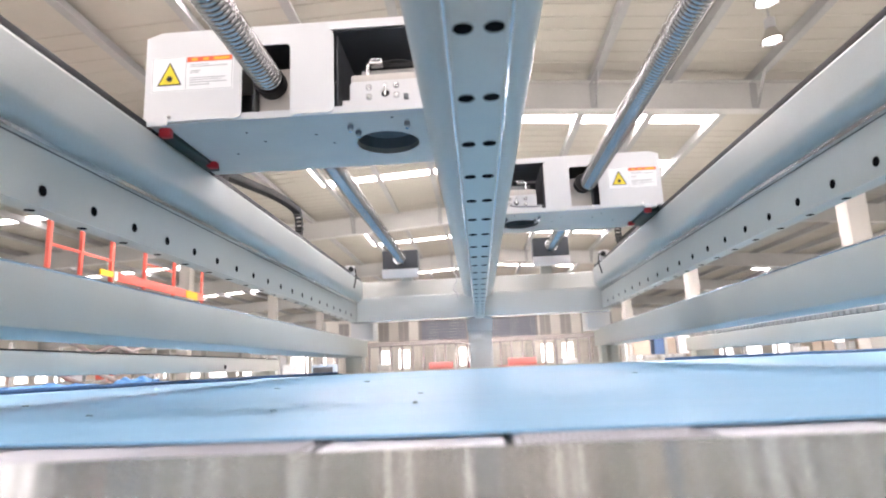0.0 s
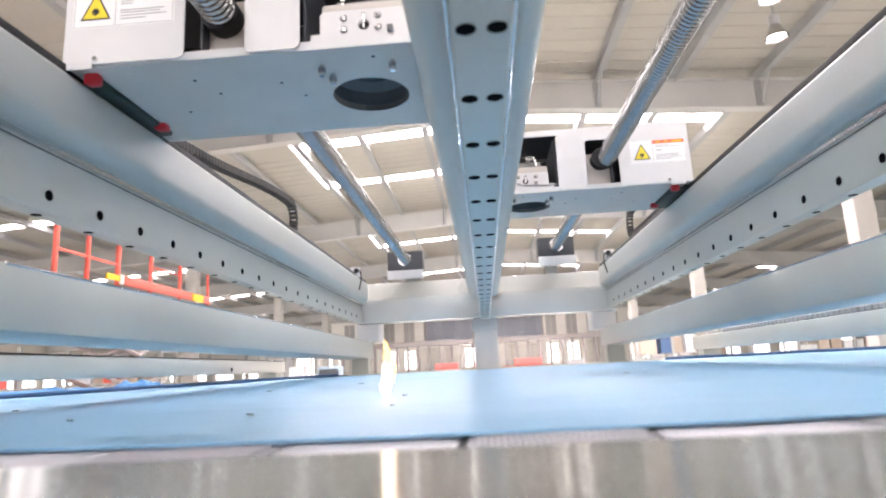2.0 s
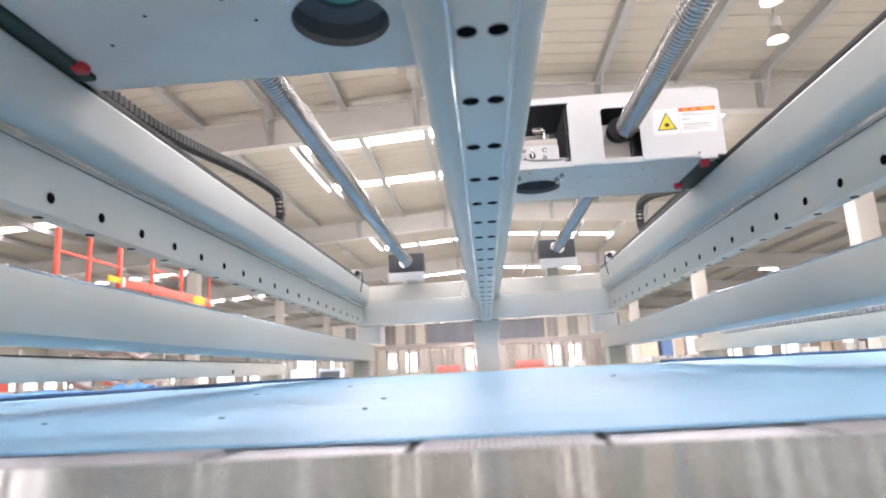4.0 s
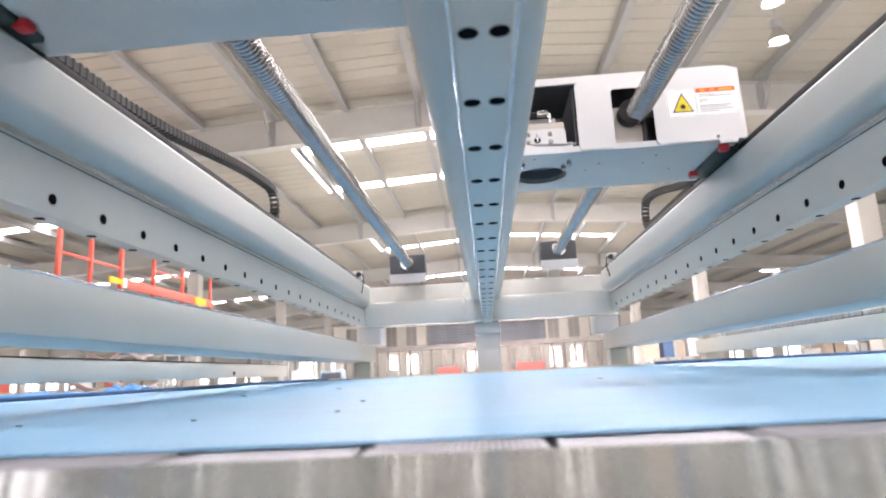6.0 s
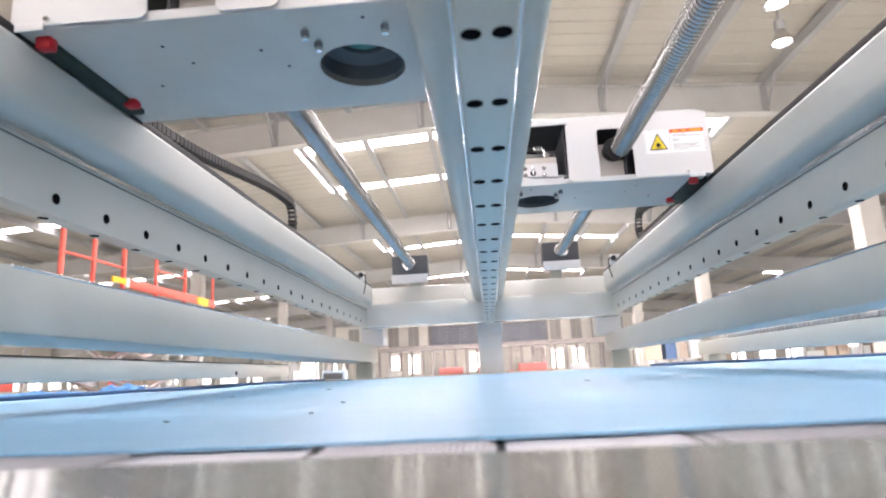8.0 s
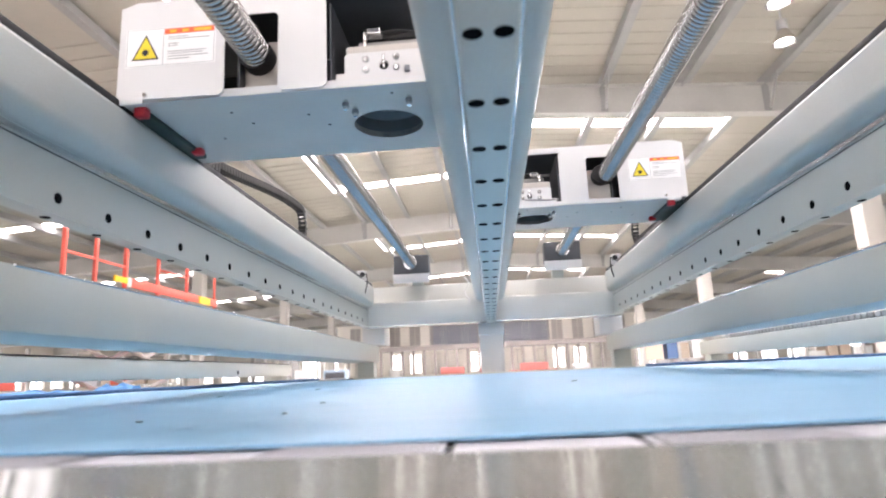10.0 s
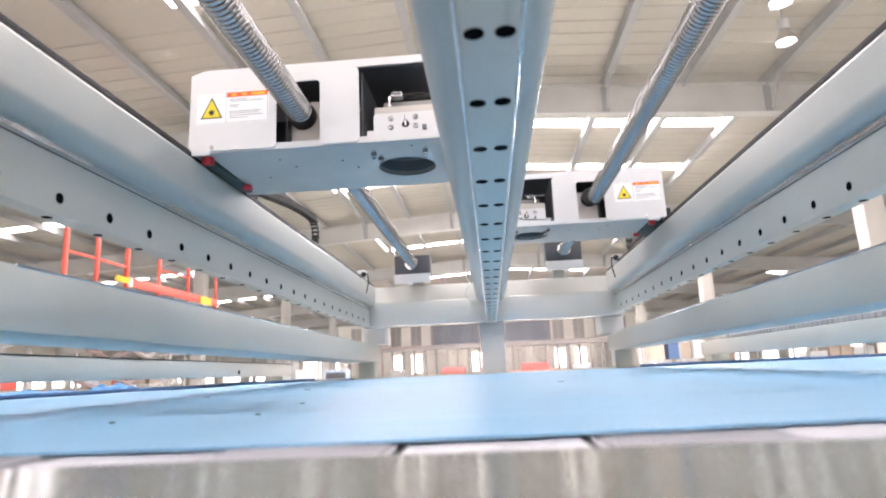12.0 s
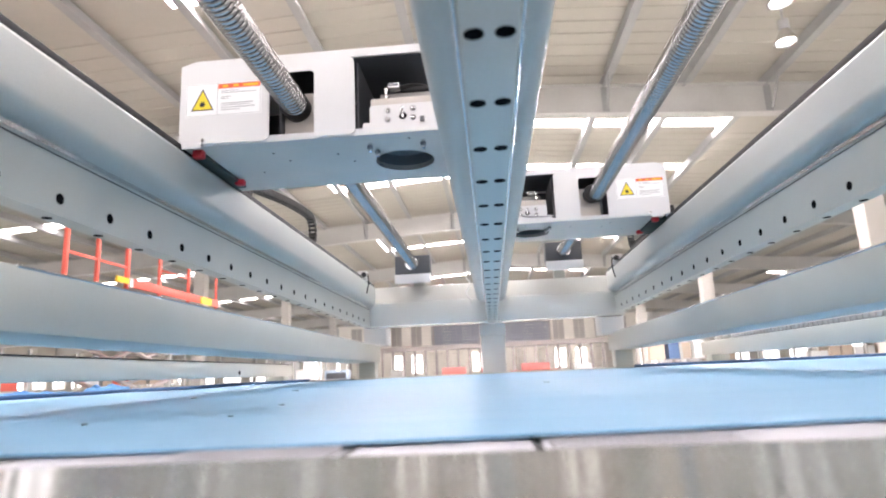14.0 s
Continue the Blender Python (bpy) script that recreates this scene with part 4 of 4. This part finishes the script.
def rack(x, y, w, d, h, seed, cols):
    """A storage rack with goods on its shelves."""
    rnd = random.Random(seed)
    r = root("storage_rack", "steel storage rack filled with boxes and rolls", "rack", "storage racks", at=(x, y, 0))
    for px in (-w / 2, 0, w / 2):
        for py in (-d / 2, d / 2):
            part("upright", boxed(px - 0.04, px + 0.04, py - 0.04, py + 0.04, 0, h), cols[0], r)
    for z in (0.15, 0.15 + (h - 0.3) / 2, h - 0.15):
        part("shelf", boxed(-w / 2, w / 2, -d / 2, d / 2, z - 0.03, z), cols[0], r)
    for z in (0.15, 0.15 + (h - 0.3) / 2):
        px = -w / 2 + 0.1
        while px < w / 2 - 0.3:
            ww, hh = rnd.uniform(0.25, 0.6), rnd.uniform(0.3, (h - 0.5) / 2)
            o = thing("storage_box", boxed(0, ww, -d / 2 + 0.1, d / 2 - 0.1, 0, hh, bevel=0.01, seg=1), rnd.choice(cols[1:]), "stored box on the steel rack shelf", "box", "boxes on the racks")
            o.location = (x + px, y, z)
            px += ww + rnd.uniform(0.03, 0.15)


for i, (x, y, w, h, cols) in enumerate(((6.4, 22.0, 2.4, 2.2, (GIRDER, WHITE, WHITE, NAVY, PAPER, BROWN)), (7.8, 24.5, 3.0, 2.0, (GIRDER, BROWN, BROWN, PAPER, WHITE)),
                                        (-7.4, 23.0, 2.0, 1.9, (GIRDER, WHITE, PAPER, STEEL, WHITE)), (-11.5, 19.0, 3.0, 2.1, (GIRDER, WHITE, SAFETY, BROWN)),
                                        (-13.0, 14.0, 3.2, 2.0, (GIRDER, SAFETY, WHITE, WHITE)), (11.5, 20.5, 3.4, 1.6, (GIRDER, BROWN, WHITE, PAPER)),
                                        (14.0, 19.0, 3.4, 1.7, (GIRDER, BROWN, BROWN, WHITE)))):
    rack(x, y, w, 0.9, h, i, cols)


def machine_row():
    for i, (x, y, w, h, m) in enumerate(((-2.4, 37, 2.4, 1.30, PALERED), (2.4, 37, 2.8, 1.36, PALERED), (-5.6, 36, 1.2, 1.3, GIRDER), (5.2, 37, 1.6, 1.2, WHITE), (-0.2, 38, 1.8, 1.22, PALERED))):
        r = root("workshop_machine", "painted workshop machine standing on the far floor", "machine", "far machines", at=(x, y, 0))
        part("body", boxed(-w / 2, w / 2, -0.5, 0.5, 0.1, h * 0.7, bevel=0.04), m, r)
        part("head", boxed(-w / 4, w / 3, -0.45, 0.45, h * 0.7, h, bevel=0.04), m, r)
        part("plinth", boxed(-w / 2 + 0.05, w / 2 - 0.05, -0.45, 0.45, 0, 0.1), BLACK, r)


machine_row()


def control_stand(x, y):
    """A pale blue operating stand with a tilted panel."""
    r = root("control_stand", "pale blue operating stand with a tilted dark panel", "control stand", at=(x, y, 0))
    part("pedestal", boxed(-0.22, 0.22, -0.15, 0.15, 0.04, 0.78, bevel=0.02), GIRDER, r)
    part("cabinet", boxed(-0.38, 0.38, -0.22, 0.22, 0.78, 1.22, bevel=0.025), SOFTBLUE, r)
    p = part("panel", boxed(-0.32, 0.32, -0.012, 0.012, -0.10, 0.10, bevel=0.004), DARKBOX, r, "dark tilted panel")
    p.location, p.rotation_euler = (0, -0.235, 1.04), (radians(-8), 0, 0)
    for k in range(4):
        part("button", tubed((-0.24 + 0.16 * k, -0.245, 0.86), (-0.24 + 0.16 * k, -0.222, 0.86), 0.028, 12), RED if k == 0 else PAPER, r)
    part("base_plate", boxed(-0.30, 0.30, -0.24, 0.24, 0, 0.04, bevel=0.008), BLACK, r)
    part("lamp_pole", tubed((0.30, 0, 1.22), (0.30, 0, 1.42), 0.015, 10), STEEL, r)


SOFTBLUE = material("pale_blue_machine_paint", (0.40, 0.50, 0.62), 0.45, vary=0.08, scale=4)
control_stand(-5.05, 20.0)


FIRE = material("white_hot_flame", (0.9, 0.8, 0.5), 1.0, vary=0.0, bump=0, emit=(1.0, 0.86, 0.62, 9.0))
TIP = material("orange_flame", (0.9, 0.4, 0.1), 1.0, vary=0.0, bump=0, emit=(1.0, 0.58, 0.25, 3.2))


def flame(size, label):
    """A small tongue of fire that flares up where the beam meets the fabric."""
    r = root("flame", label, "flame", "flames")

    def tongue(cx, w, h, z0, lean, seed):
        b, n, m = bmesh.new(), 12, 14
        rows = []
        for j in range(m + 1):
            u = j / m
            rad = w * (math.sin(math.pi * min(1, u * 0.92 + 0.06)) ** 0.8) * (1 - 0.55 * u) * (1 + 0.25 * noise.noise(Vector((u * 4, seed, 0)))) + 0.0003
            ox = cx + lean * u * u + 0.004 * noise.noise(Vector((u * 3, seed, 7))) * size
            rows.append([b.verts.new((ox + rad * math.cos(2 * math.pi * k / n), rad * math.sin(2 * math.pi * k / n), z0 + h * u)) for k in range(n)])
        for j in range(m):
            for k in range(n):
                b.faces.new((rows[j][k], rows[j][(k + 1) % n], rows[j + 1][(k + 1) % n], rows[j + 1][k]))
        b.faces.new(rows[0][::-1]), b.faces.new(rows[m])
        return b
    part("core", tongue(0, 0.012 * size, 0.072 * size, 0.0, 0.003, 1), FIRE, r, "white-hot flame core")
    part("tip", tongue(0.004 * size, 0.009 * size, 0.045 * size, 0.048 * size, -0.004, 2), TIP, r, "orange flame tip")
    part("tip", tongue(0.011 * size, 0.005 * size, 0.034 * size, 0.022 * size, 0.005, 3), TIP, r, "orange flame tip")
    return r


FLAME_L = flame(0.85, "small bright flame flaring up from the cut fabric")
FLAME_R = flame(0.8, "small bright flame flaring up from the cut fabric")


def flare(ob, flashes):
    """Between flares the flame sinks under the belt."""
    t0, x0, y0, _ = flashes[0]
    rows = [(0.0, pose(x0, y0, 0.5))]
    for t, x, y, up in flashes:
        if t - 0.12 > rows[-1][0]:
            rows.append((t - 0.1, pose(x, y, 0.5)))
        rows.append((t, pose(x, y, table_z(y) + up)))
        rows.append((t + 0.1, pose(x, y, 0.5)))
    walk(ob, rows + [(14.0, rows[-1][1])])


def motions():
    flare(FLAME_L, ((0.4, -0.111, 1.031, -0.02), (1.2, -0.123, 0.984, -0.03), (2.0, -0.143, 0.883, 0), (6.9, -0.182, 0.758, 0), (10.6, -0.211, 1.401, -0.035)))
    flare(FLAME_R, ((1.0, 0.192, 1.61, -0.05), (6.1, 0.291, 1.673, -0.01), (10.5, 0.091, 1.894, -0.05), (11.2, 0.074, 1.894, -0.02)))
    way = ((0, 1.042), (0.5, 0.984), (1, 0.925), (1.5, 0.866), (2, 0.807), (2.5, 0.749), (3.0, 0.690), (3.2, 0.667), (4.2, 0.550), (5.1, 0.446), (5.5, 0.405), (6.0, 0.457), (6.5, 0.515), (7.0, 0.573),
           (7.5, 0.631), (8.0, 0.690), (8.2, 0.713), (9.3, 0.838), (10.5, 0.974), (11, 1.036), (11.5, 1.098), (12, 1.160), (12.5, 1.220), (12.75, 1.243), (13, 1.236), (13.5, 1.178), (14, 1.118))
    walk(HEAD_L, [(t, pose(0, y, 0)) for t, y in way])
    walk(HEAD_R, [(t, pose(0, y + 0.893, 0)) for t, y in way])
    half = ((0, 2.20), (1.5, 2.10), (3.0, 2.0), (5.5, 1.83), (8.0, 2.0), (10.5, 2.13), (12.6, 2.27), (14, 2.21))
    walk(LOOP_L, [(t, pose(0, y, 0)) for t, y in half])
    walk(LOOP_R, [(t, pose(0, y + 0.52, 0)) for t, y in half])
    for ob in CONV:
        x, y, z = ob.location
        a = ob.rotation_euler.z
        walk(ob, [(t, Matrix.Translation((x - 0.0154 * t, y, z)) @ Matrix.Rotation(a, 4, "Z")) for t in (0.0, 7.0, 14.0)])


motions()
